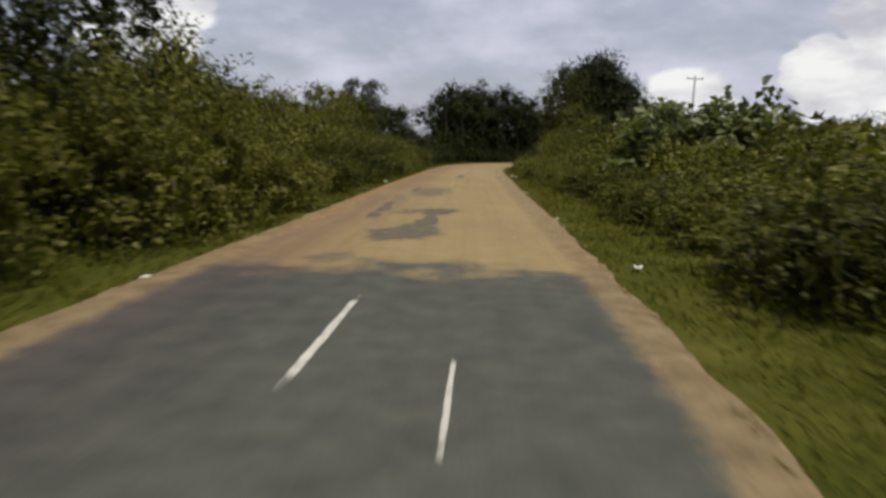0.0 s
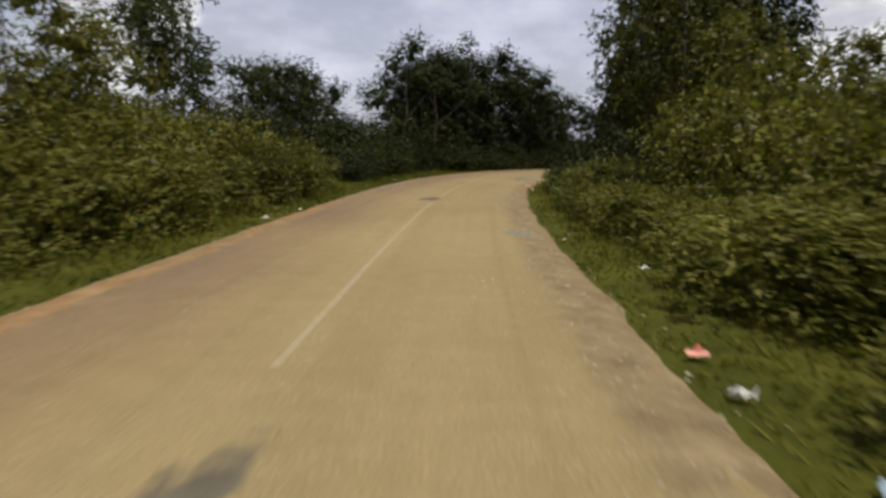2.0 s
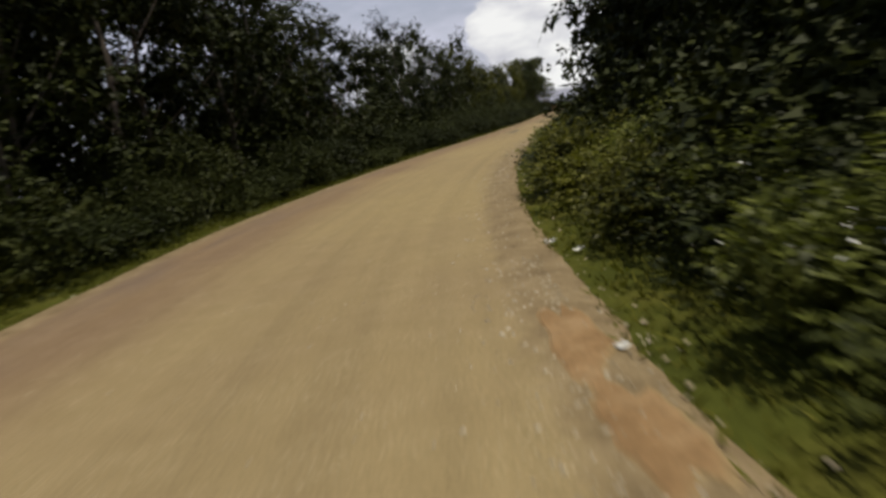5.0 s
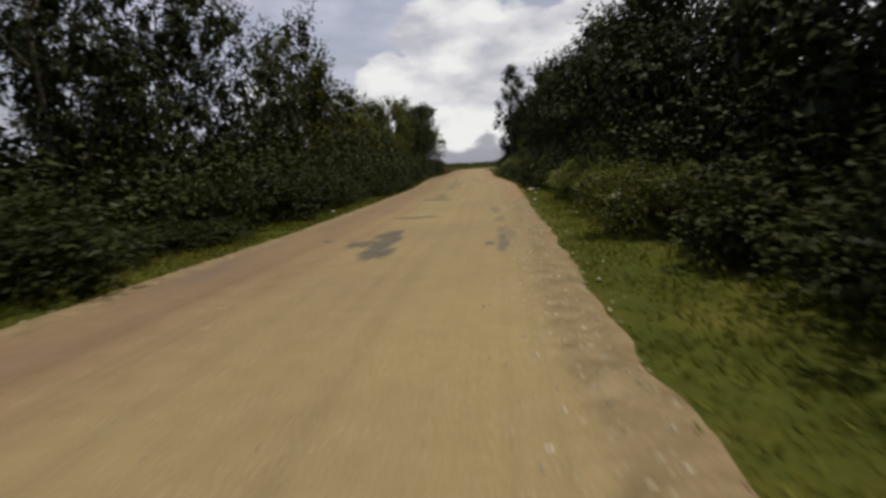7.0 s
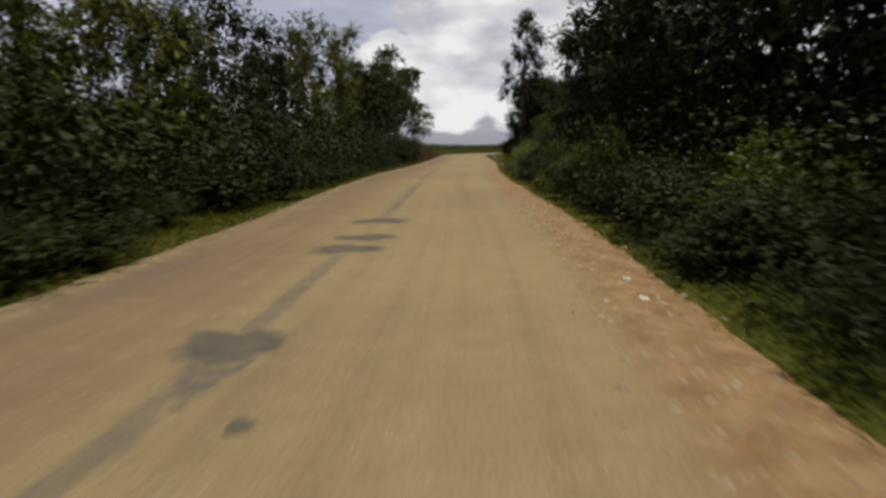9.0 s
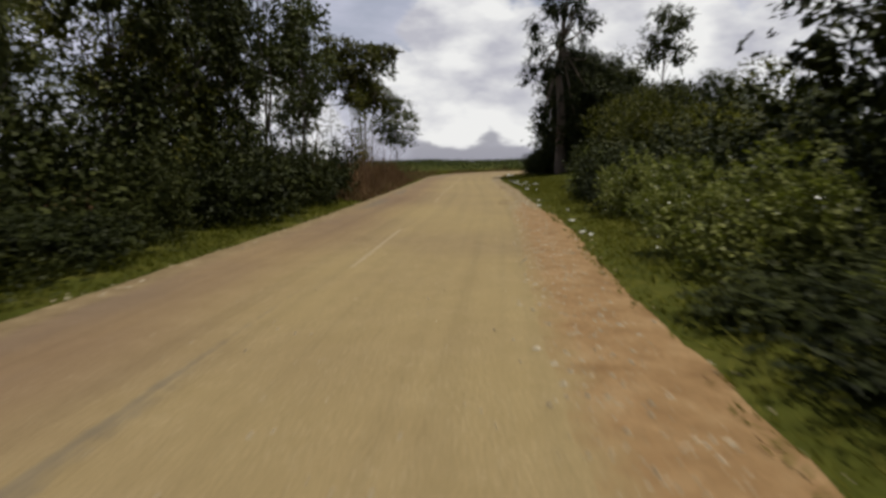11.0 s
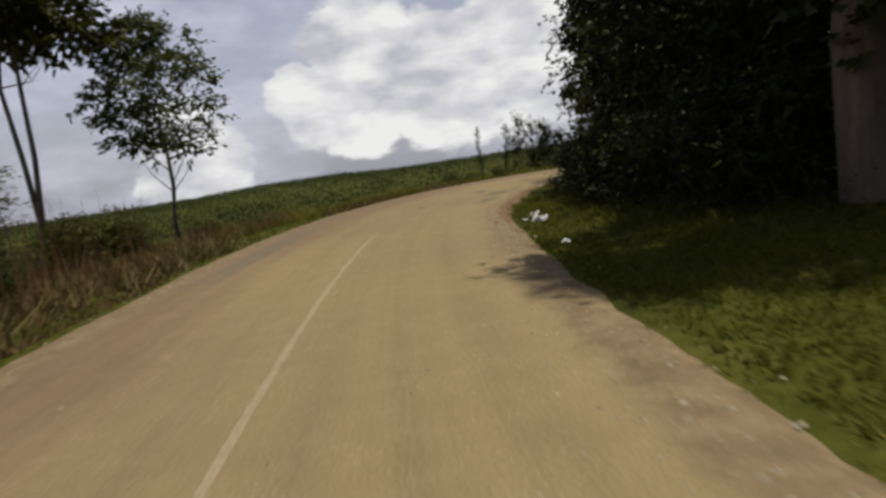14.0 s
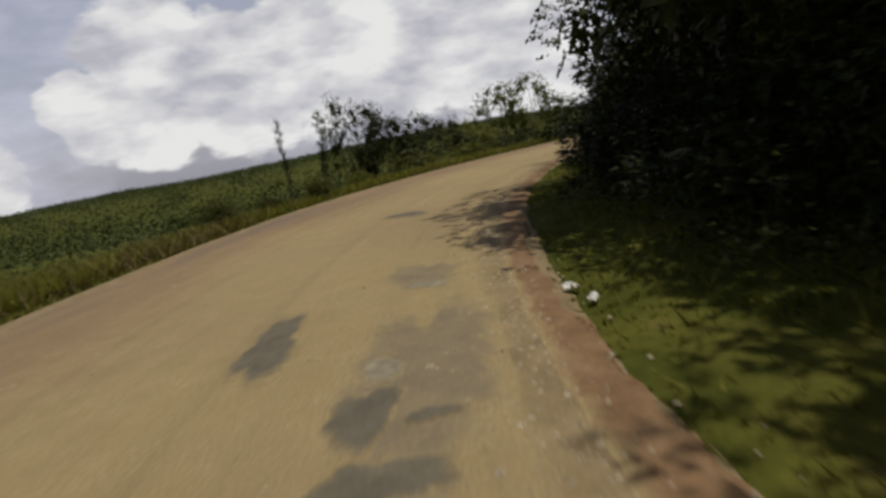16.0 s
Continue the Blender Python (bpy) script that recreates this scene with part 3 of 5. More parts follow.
BLOSSOM = plain("white blossom", (0.75, 0.75, 0.68), 0.6)
MADE = {}
KINDS = {
    "scrub_a": lambda: make_bush("bush", "dense green scrub bush beside the road", "bush", 1, 1.7, 2.0, 5600, 0.115, 0.62, "scrub", "roadside bushes"),
    "scrub_b": lambda: make_bush("bush", "dense green scrub bush beside the road", "bush", 2, 1.8, 2.0, 5600, 0.118, 0.6, "scrub", "roadside bushes"),
    # scrub_c and thicket: bushes whose leaf colour already holds the shade
    "scrub_c": lambda: make_bush("bush", "dark green leafy bush under the trees, shade painted into its leaves", "bush", 3, 1.7, 2.0, 5200, 0.118, 0.6, "dark", "roadside bushes"),
    "thicket": lambda: make_bush("bush", "tangled fine leaved thicket, its deep shade painted into the leaves", "bush", 9, 1.7, 2.0, 5400, 0.105, 0.5, "dark", "shaded thickets"),
    "light_a": lambda: make_bush("bush", "light green leafy bush in full sun", "bush", 4, 1.8, 2.0, 5600, 0.118, 0.54, "light", "roadside bushes"),
    "light_b": lambda: make_bush("bush", "light green leafy bush in full sun", "bush", 5, 1.7, 2.0, 5600, 0.112, 0.6, "light", "roadside bushes"),
    "flower": lambda: make_bush("flowering_shrub", "green roadside shrub dotted with pale blossom", "shrub", 6, 1.3, 2.0, 5200, 0.105, 0.6, "flower", "flowering shrubs", 0.5, 70),
    "pale": lambda: make_bush("broadleaf_shrub", "tall shrub with large pale green leaves", "shrub", 7, 2.5, 4.0, 3000, 0.36, 0.66, "pale", "", 0.2),
    # round_a, round_b, giant and lollipop use the leaf colour with shade painted in
    "round_a": lambda: make_tree("tree", "dense dark green broadleaf tree with a round crown, shade painted into its leaves", 11, 10, 3.5, 0.16, 30, 220, 0.21, 0.64, "dark", BARK, 0.17, "roadside trees"),
    "round_b": lambda: make_tree("tree", "dense dark green broadleaf tree with a round crown, shade painted into its leaves", 12, 10, 3.9, 0.10, 26, 250, 0.23, 0.68, "dark", BARK, 0.16, "roadside trees"),
    "round_c": lambda: make_tree("tree", "bushy green tree leafy almost to the ground", 13, 10, 4.0, 0.06, 28, 230, 0.23, 0.64, "scrub", BARK, 0.13, "roadside trees"),
    "grey_a": lambda: make_tree("tree", "grey green tree with an open feathery crown", 14, 10, 2.9, 0.25, 36, 190, 0.20, 0.5, "grey", BARK, 0.14, "roadside trees", "column"),
    "slim": lambda: make_tree("tree", "slim tall tree with a narrow upright crown", 15, 10, 1.2, 0.25, 24, 110, 0.20, 0.5, "grey", BARK, 0.12, "", "column"),
    "umbrella": lambda: make_tree("tree", "slender twin trunked tree with a flat layered crown", 16, 10, 3.2, 0.56, 24, 560, 0.24, 0.7, "scrub", BARK, 0.085, "", "umbrella", 2, 0.03, 0.5, False),
    "airy": lambda: make_tree("tree", "thin twin trunked tree with an airy crown", 17, 10, 2.2, 0.42, 28, 280, 0.25, 0.62, "grey", BARK, 0.085, "", "round", 2, 0.03, 0.3, False),
    "giant": lambda: make_tree("tree", "tall dark tree with a thick grey brown trunk, shade painted into its leaves", 18, 10, 2.0, 0.17, 60, 330, 0.115, 0.6, "dark", GIANT_BARK, 0.31, "", "round", 1, 0.012, 0.62),
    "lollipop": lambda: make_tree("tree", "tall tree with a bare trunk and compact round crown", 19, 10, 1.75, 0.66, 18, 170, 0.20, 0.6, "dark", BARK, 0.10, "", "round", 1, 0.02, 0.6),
    "sapling": lambda: make_tree("sapling", "thin sapling with a few tufts of leaves", 20, 10, 1.6, 0.35, 14, 46, 0.20, 0.5, "grey", BARK, 0.06, "saplings", "column", 1, 0.05, 0.2, False),
    "leafy": lambda: make_tree("sapling", "slender young tree with sparse light green leaves", 24, 10, 1.7, 0.16, 26, 90, 0.20, 0.55, "light", BARK, 0.06, "saplings", "column", 1, 0.03, 0.1, False),
    "bare": lambda: make_tree("sapling", "bare dry sapling with thin upright twigs", 23, 10, 1.3, 0.35, 22, 3, 0.16, 0.3, "dry", BARK, 0.08, "bare saplings", "column", 1, 0.05, 0.15, False),
    "bamboo": lambda: make_bamboo("bamboo_clump", "feathery bamboo clump with arching green stems", 21, 10.0, 26, 130, "bamboo clumps"),
}
PLACE = np.random.default_rng(77)


def plant(kind, s, d, height, wide=None, turn=None):
    """One plant of that kind and height in metres at s along and d across the road. wide: its width as a share of the made one's."""
    m = place_of(s, d, height, kind, wide, PLACE.uniform(0, 360) if turn is None else turn)
    if kind not in MADE:
        MADE[kind] = KINDS[kind]()
        MADE[kind].matrix_basis = m
        return MADE[kind]
    ob = MADE[kind]
    keep = ob.matrix_basis.copy()
    ob.matrix_basis = Matrix()
    c = copy_thing(ob, m)
    ob.matrix_basis = keep
    return c


NOMINAL = {k: 2.0 for k in ("scrub_a", "scrub_b", "scrub_c", "light_a", "light_b", "flower", "thicket")}
NOMINAL.update(pale=4.0)


JOINED = []


def place_of(s, d, height, kind, wide, turn):
    x, y = on_road(s, d)
    tall = height / NOMINAL.get(kind, 10.0)
    w = tall if wide is None else wide
    return Matrix.Translation((float(x), float(y), float(land(s, d)) - 0.03)) @ Matrix.Rotation(radians(turn), 4, "Z") @ Matrix.Diagonal((w, w, tall, 1))


def undergrowth():
    """The bushes behind the front ones, which nobody could tell apart, as one object for each kind of leaf."""
    sets = {}
    for kind, m, near in JOINED:
        me = next(c for c in MADE[kind].children if c.name.startswith("foliage")).data
        co = np.empty(len(me.vertices) * 3, np.float32)
        me.vertices.foreach_get("co", co)
        M = np.array(m)
        step = 4 if near else 8
        co = co.reshape(-1, 3, 3)[::step]
        co = (co.reshape(-1, 3) @ M[:3, :3].T + M[:3, 3]).reshape(-1, 3, 3)
        mid = co.mean(1, keepdims=True)
        wide = (abs(np.linalg.det(M[:3, :3]))) ** (1 / 3)
        co = mid + (co - mid) * (1.6 / max(wide, 0.8) if near else 3.0 / max(wide, 0.8) ** 0.75)
        reach = np.linalg.norm(co[:, 1:2] - co[:, 0:1], axis=2, keepdims=True)
        mid = co.mean(1, keepdims=True)
        co = mid + (co - mid) * np.minimum(1.0, (0.20 if near else 0.36) / np.maximum(reach, 1e-3))
        sets.setdefault(me.materials[0], []).append(co.reshape(-1, 3))
    for mat, parts in sets.items():
        me = quads_mesh("undergrowth", np.concatenate(parts), 3, mat)
        tagged(new("undergrowth", me), "thick tangled undergrowth behind the roadside bushes", "undergrowth", kind="stuff")


def row(kinds, step, line, heights, jitter=0.4, vary=0.15, wide=None, joined=False, gap=(0, 0)):
    """Plants from the first to the last s of line, which gives d by s; heights gives the height by s."""
    ls, ld = zip(*line)
    hs, hh = zip(*heights)
    s = ls[0]
    while s < ls[-1]:
        h = float(np.interp(s, hs, hh)) * PLACE.uniform(1 - vary, 1 + vary)
        kind, at, off = kinds[int(PLACE.integers(len(kinds)))], s + PLACE.uniform(-0.3, 0.3) * step, float(np.interp(s, ls, ld)) + PLACE.uniform(-jitter, jitter)
        w, turn = None if wide is None else wide * PLACE.uniform(0.85, 1.15), PLACE.uniform(0, 360)
        if joined:
            JOINED.append((kind, place_of(at, off, h, kind, w, turn), abs(off) < 9.0))
        elif not gap[0] < at < gap[1]:
            plant(kind, at, off, h, w, turn)
        s += step * PLACE.uniform(0.85, 1.15)


# ------------------------------------------------------------------ ground and road
def ground_z(pts):
    """Height of the ground at places given as rows of x, y; also how far off the road's middle they lie."""
    ss = np.r_[np.arange(-200, 0, 4.0), SS[::4], np.arange(S_END, S_END + 200, 4.0)]
    cx, cy = on_road(ss, 0.0)
    ax, ay = on_road(ss, 1.0)
    s_of, d_of = np.empty(len(pts)), np.empty(len(pts))
    for i in range(0, len(pts), 4000):
        p = pts[i:i + 4000]
        w2 = (p[:, :1] - cx) ** 2 + (p[:, 1:] - cy) ** 2
        k = w2.argmin(1)
        s_of[i:i + 4000] = ss[k]
        sg = (p[:, 0] - cx[k]) * (ax[k] - cx[k]) + (p[:, 1] - cy[k]) * (ay[k] - cy[k])
        d_of[i:i + 4000] = np.sqrt(w2[np.arange(len(p)), k]) * np.sign(sg)
    k = smooth(np.abs(d_of), 28, 120)
    z = land(s_of, d_of) * (1 - k) + far_hills(pts[:, 0], pts[:, 1]) * k
    return z + tilt_noise(pts[:, 0], pts[:, 1], 0.35) * 0.06 * smooth(np.abs(d_of), 5, 9), d_of, s_of


def build_ground():
    def axis(lo, hi, step):
        core = np.arange(lo, hi + 0.1, step)
        out, a, k = [], 0.0, step
        while a < 2600:
            k *= 1.35
            a += k
            out.append(a)
        return np.concatenate([lo - np.array(out[::-1]), core, hi + np.array(out)])
    gx, gy = axis(-50, 190, 2.0), axis(-30, 300, 2.0)
    X, Y = np.meshgrid(gx, gy)
    pts = np.stack([X.ravel(), Y.ravel()], 1)
    v = np.column_stack([pts, ground_z(pts)[0]])
    nx, ny = len(gx), len(gy)
    f = [(j * nx + i, j * nx + i + 1, (j + 1) * nx + i + 1, (j + 1) * nx + i) for j in range(ny - 1) for i in range(nx - 1)]
    me = mesh_of("ground", v, f, SOIL, True)
    tagged(new("ground", me), "grassy green and brown soil with scattered bare earth", "ground", kind="structure")


def far_hills(x, y):
    """The wider land: it falls away to the north and rises again towards the east."""
    r = np.hypot(x - 110, y - 215)
    bearing = np.degrees(np.arctan2(x - 110, y - 215))
    slope = np.interp(bearing, (-180, -40, 0, 12, 18, 24, 30, 36, 42, 50, 60, 90, 180), (-0.02, -0.025, -0.024, -0.020, -0.015, -0.006, -0.003, -0.005, -0.001, 0.004, 0.008, -0.005, -0.02))
    valley = -5.0 * smooth(r, 50, 140) * (1 - smooth(r, 160, 320))
    return -3.5 + slope * np.minimum(r, 700) - 0.03 * np.maximum(r - 720, 0) + 3.5 * smooth(r, 200, 420) + valley + smooth(r, 200, 800) * 1.6 * tilt_noise(x, y, 0.011)


def build_road():
    s = np.arange(-60, S_END + 1, 0.2)
    n = len(s)

    def ragged(amp, seed):
        r = np.random.default_rng(seed)
        a = np.convolve(r.normal(0, 1, n + 8), np.ones(5) / 5, "same")[4:-4] * 0.45
        b = np.convolve(r.normal(0, 1, n + 60), np.ones(41) / 41, "same")[30:-30] * 1.8
        return (a + b) * amp
    wl, wr = left_edge(s) - 0.25 + ragged(0.05, 1), right_edge(s) - 0.45 + ragged(0.06, 2)
    cols = np.array([-1.0, -0.985, -0.8, -0.4, 0.0, 0.4, 0.8, 0.985, 1.0])
    d = np.where(cols < 0, cols * wl[:, None], cols * wr[:, None])
    along = np.repeat(s[:, None], len(cols), 1)
    x, y = on_road(along, d)
    verts = np.stack([x, y, np.where(np.abs(cols) < 0.99, 0.0, -0.08) + 0 * d], 2).reshape(-1, 3).tolist()
    uvs = np.stack([along, d], 2).reshape(-1, 2)
    m = len(cols)
    faces = [(i * m + j, i * m + j + 1, (i + 1) * m + j + 1, (i + 1) * m + j) for i in range(n - 1) for j in range(m - 1)]
    me = mesh_of("road", verts, faces, ROAD, False)
    lay_uv(me, "road", uvs)
    tagged(new("road", me), "worn rural asphalt road covered in tan dust", "road", kind="structure")

    def shoulder(name, label, side, inner, outer, mat, amp, seed, z=0.006, s_lo=-60, s_hi=S_END):
        k = (s >= s_lo) & (s <= s_hi)
        sk, a, b = s[k], (inner + ragged(amp * 0.6, seed + 40))[k] if np.ndim(inner) else np.full(k.sum(), inner), (outer + ragged(amp, seed))[k]
        taper = np.minimum(smooth(sk, s_lo, s_lo + 6), 1 - smooth(sk, s_hi - 6, s_hi)) if s_lo > -60 else 1.0
        mid = (a + b) / 2
        a, b = mid + (a - mid) * taper, mid + (b - mid) * taper
        prof = np.array(((0.0, -0.004, 0.0), (0.14, z * 0.4, 0.12), (0.34, z, 0.5), (0.60, z - 0.002, 1.0), (0.80, z - 0.012, 1.0), (1.0, z - 0.058, 1.0)))
        k = len(prof)
        d = side * (a[:, None] + (b - a)[:, None] * prof[:, 0])
        along = np.repeat(sk[:, None], k, 1)
        x, y = on_road(along, d)
        vs = np.stack([x, y, prof[:, 1] + 0 * d], 2).reshape(-1, 3).tolist()
        at = np.stack([along, d], 2).reshape(-1, 2)
        rim = np.stack([np.repeat(prof[None, :, 2], len(sk), 0), 0 * d], 2).reshape(-1, 2)
        fs = [(i * k + j, i * k + j + 1, (i + 1) * k + j + 1, (i + 1) * k + j) for i in range(len(sk) - 1) for j in range(k - 1)]
        me = mesh_of(name, vs, fs, mat, True)
        lay_uv(me, "road", at)
        lay_uv(me, "rim", rim)
        tagged(new(name, me), label, "shoulder", kind="structure")
    shoulder("shoulder_left", "narrow strip of tan sand along the road edge", -1, left_edge(s) - 0.62, left_edge(s) + 0.12, SAND, 0.08, 11)
    shoulder("shoulder_right", "sandy gravel strip crumbling into the verge", 1, right_edge(s) - 0.92 + 0.28 * (1 - smooth(s, 10, 24)), right_edge(s) + 0.10 * smooth(s, 262, 268), SAND, 0.12, 12)
    shoulder("shoulder_verge", "strip of orange brown earth along the road edge", -1, left_edge(s) - 0.52, left_edge(s) + 0.02, ORANGE, 0.14, 16, 0.010, 12, 64)
    shoulder("shoulder_orange", "orange laterite gravel beside the broken road edge", 1, right_edge(s) - 1.15, right_edge(s) + 0.10, ORANGE, 0.12, 13, 0.010, 144, 216)
    shoulder("shoulder_curve", "orange laterite gravel beside the broken road edge", 1, right_edge(s) - 0.60 + 0.2 * smooth(s, 76, 80), right_edge(s) + 0.02 + 0.13 * smooth(s, 76, 80), ORANGE, 0.10, 14, 0.010, 68, 84)
    shoulder("shoulder_bend", "reddish bare soil where the road edge has broken away", 1, right_edge(s) - 0.50, right_edge(s) + 0.06, RED_SOIL, 0.16, 15, 0.010, 250, 290)


build_ground()
build_road()

# ------------------------------------------------------------------ plants along the first stretch
ALL = ("scrub_a", "scrub_b", "light_a", "light_b")
# near left: shade-coloured leaves stand in for backlit, unlit foliage
row(("scrub_c", "scrub_c", "scrub_a"), 2.0, ((-6, -4.6), (13, -4.6)), ((-6, 2.0), (13, 2.2)), 0.25, 0.25, 0.85)
row(("scrub_a", "light_a", "scrub_b", "light_b", "scrub_c"), 2.0, ((14, -4.6), (62, -4.8), (66, -5.6)), ((-6, 2.2), (14, 2.3), (26, 1.5), (66, 1.4)), 0.25, 0.25, 0.85)
row(("scrub_c",), 2.0, ((-8, -6.6), (15, -6.7)), ((-8, 3.4), (15, 3.5)), 0.5, 0.2, 1.15, True)
row(ALL, 2.0, ((16, -6.7), (66, -6.9)), ((16, 3.4), (28, 2.4), (60, 2.3), (66, 2.0)), 0.5, 0.2, 1.15, True)
row(("round_b", "round_a"), 3.2, ((-6, -7.2), (14, -7.4), (22, -8.2)), ((-6, 7.6), (10, 6.8), (16, 5.6), (22, 4.4)), 0.5, 0.1, 0.55)
row(("round_c", "round_c", "bamboo"), 3.4, ((24, -9.4), (64, -9.8)), ((24, 3.6), (34, 3.8), (44, 4.0), (52, 4.5), (58, 4.7), (64, 4.2)), 0.8, 0.15, 0.5)
row(("round_c", "grey_a"), 6.0, ((8, -14.5), (66, -15)), ((8, 4.2), (40, 3.6), (66, 4.0)), 1.5, 0.15, 0.6)
row(("scrub_a", "light_b", "scrub_b", "light_a"), 2.0, ((-6, 5.1), (14, 5.4), (24, 5.5), (40, 5.2), (60, 5.0)), ((-6, 1.1), (20, 1.2), (40, 1.15), (60, 1.4)), 0.25, 0.25, 0.85)
row(ALL, 2.0, ((-8, 7.1), (60, 7.3)), ((-8, 1.4), (17, 1.6), (26, 2.0), (40, 2.0), (50, 2.6), (60, 3.2)), 0.5, 0.2, 1.1, True)
row(ALL, 2.4, ((-6, 10.0), (60, 10.0)), ((-6, 1.6), (26, 2.3), (36, 2.1), (48, 2.6), (56, 3.2), (60, 4.0)), 0.8, 0.2, 1.4, True)
row(ALL, 2.6, ((-6, 13.5), (60, 13.5)), ((-6, 1.6), (36, 2.4), (60, 3.8)), 1.2, 0.25, 1.6, True)
row(("round_b", "round_c"), 3.6, ((34, 18), (62, 19)), ((34, 2.6), (62, 3.6)), 1.5, 0.2, 0.45)
plant("pale", 28.5, 8.2, 4.3, 1.12)
for s, d, h, w in ((57.5, 10.2, 4.2, 0.45), (61.5, 8.8, 5.4, 0.5), (66, 8.1, 7.8, 0.52), (70, 8.3, 8.8, 0.55), (75.2, 8.0, 10.0, 0.66), (64, 15, 5.6, 0.7), (50, 19, 4.0, 0.5)):
    plant("round_c", s, d, h, w)
# ------------------------------------------------------------------ first bend
for s, d, h, w in ((74, -10.5, 5.2, 0.6), (78.5, -11.5, 5.6, 0.6), (82, -17.5, 6.6, 0.95), (87, -20.5, 7.6, 1.0), (90.5, -17.0, 7.0, 0.85), (96, -21, 7.4, 0.9), (101, -17, 8.6, 0.95)):
    plant("round_b", s, d, h, w)
for s, d, h, w in ((91.0, -9.8, 9.8, 0.78), (94, -8.6, 9.0, 0.95), (98, -11, 8.8, 1.0), (103.5, -7.8, 10.8, 0.9), (107.5, -9.6, 10.0, 0.95), (101.5, -9.4, 9.6, 0.8), (104.5, -12, 9.8, 0.8), (111, -8.2, 10.4, 0.85), (115, -8.8, 10.0, 0.85), (119, -8.4, 8.8, 0.85), (123, -8.6, 8.2, 0.85), (127, -8.6, 7.6, 0.8)):
    plant("round_a", s, d, h, w)
row(("round_b", "round_a"), 3.2, ((98, -12.8), (128, -12.2)), ((98, 9.4), (100, 9.6), (112, 9.6), (128, 7.6)), 0.6, 0.1, 0.9)
plant("slim", 100, -8.6, 11.4, 1.1)
plant("airy", 63.5, -9.0, 6.6, 0.5)
plant("airy", 66.0, -11.5, 6.8, 0.5)
# bend wall: its shade comes from the darkened leaf colour of these kinds
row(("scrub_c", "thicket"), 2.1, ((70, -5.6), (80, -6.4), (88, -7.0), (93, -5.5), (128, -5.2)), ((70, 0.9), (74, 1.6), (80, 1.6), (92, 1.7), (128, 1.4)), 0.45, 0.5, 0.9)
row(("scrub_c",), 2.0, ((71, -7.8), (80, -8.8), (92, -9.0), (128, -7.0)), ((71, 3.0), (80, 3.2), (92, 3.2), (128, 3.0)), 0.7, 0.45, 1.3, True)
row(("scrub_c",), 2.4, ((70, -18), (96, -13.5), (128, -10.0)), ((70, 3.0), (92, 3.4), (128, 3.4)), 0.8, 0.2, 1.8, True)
row(("flower", "flower", "flower", "thicket"), 1.7, ((60, 5.0), (66, 5.0), (80, 5.2), (88, 5.15), (118, 5.2)), ((60, 1.35), (70, 1.3), (118, 1.3)), 0.25, 0.2, 0.95)
row(("scrub_c",), 1.9, ((61, 6.8), (120, 6.8)), ((61, 2.2), (90, 2.4), (120, 2.4)), 0.4, 0.2, 1.3, True)
for s, d, h, w in ((73.5, 11.8, 8.8, 0.8), (79, 10.4, 11.0, 0.85), (84.5, 10.4, 11.4, 0.85)):
    plant("round_a", s, d, h, w)
row(("round_b", "round_a"), 3.4, ((70, 10.6), (78, 10.2), (87, 10.2), (92, 10.2), (97, 9.6), (100, 9.2), (112, 9.2), (122, 9.6)), ((70, 7.6), (78, 10.6), (100, 11.4), (122, 10.0)), 0.4, 0.1, 0.9)
row(("scrub_c",), 2.4, ((64, 9.4), (122, 9.6)), ((64, 3.2), (122, 3.8)), 0.5, 0.2, 1.8, True)
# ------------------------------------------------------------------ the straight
# left of the straight, shade is coloured into the bushes the same way
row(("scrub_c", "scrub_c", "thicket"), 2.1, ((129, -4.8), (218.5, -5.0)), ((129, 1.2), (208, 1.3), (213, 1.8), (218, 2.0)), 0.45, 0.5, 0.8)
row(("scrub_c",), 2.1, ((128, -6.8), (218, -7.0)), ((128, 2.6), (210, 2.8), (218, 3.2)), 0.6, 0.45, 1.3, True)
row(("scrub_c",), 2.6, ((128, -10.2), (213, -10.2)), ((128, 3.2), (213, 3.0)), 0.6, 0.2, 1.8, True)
row(("round_a", "round_b", "round_c", "round_b"), 4.0, ((131, -9.2), (196, -9.2)), ((131, 8.4), (146, 6.8), (152, 7.0), (160, 8.2), (168, 6.8), (178, 7.8), (188, 7.2), (196, 8.4)), 0.8, 0.26, 0.6, False, (145, 152))
row(("grey_a", "round_c"), 3.8, ((197, -8.8), (213, -9.6)), ((197, 8.4), (208, 7.6), (213, 6.2)), 0.8, 0.12, 0.6)
for s, d, h, w in ((204, -8.6, 9.4, 0.62), (207.5, -8.0, 7.2, 0.6), (211, -7.6, 7.0, 0.6), (214.5, -8.2, 7.2, 0.52), (217.5, -8.6, 5.4, 0.42)):
    plant("round_a" if h < 9 else "grey_a", s, d, h, w)
row(("grey_a",), 8.0, ((140, -15), (220, -15)), ((140, 7.6), (220, 7.6)), 2.0, 0.15, 0.6, False, (152, 167))
row(("scrub_c", "scrub_c", "flower"), 2.1, ((119, 6.0), (140, 5.9), (158, 5.4), (210, 5.4), (226, 6.6)), ((119, 1.5), (226, 1.5)), 0.45, 0.45, 0.85)
row(("scrub_c",), 2.0, ((120, 7.8), (228, 8.2)), ((120, 2.8), (205, 2.8), (228, 2.6)), 0.4, 0.2, 1.4, True)
row(("round_a", "round_b"), 3.4, ((124, 9.8), (208, 10.0)), ((124, 9.4), (208, 9.6)), 0.5, 0.1, 0.88)
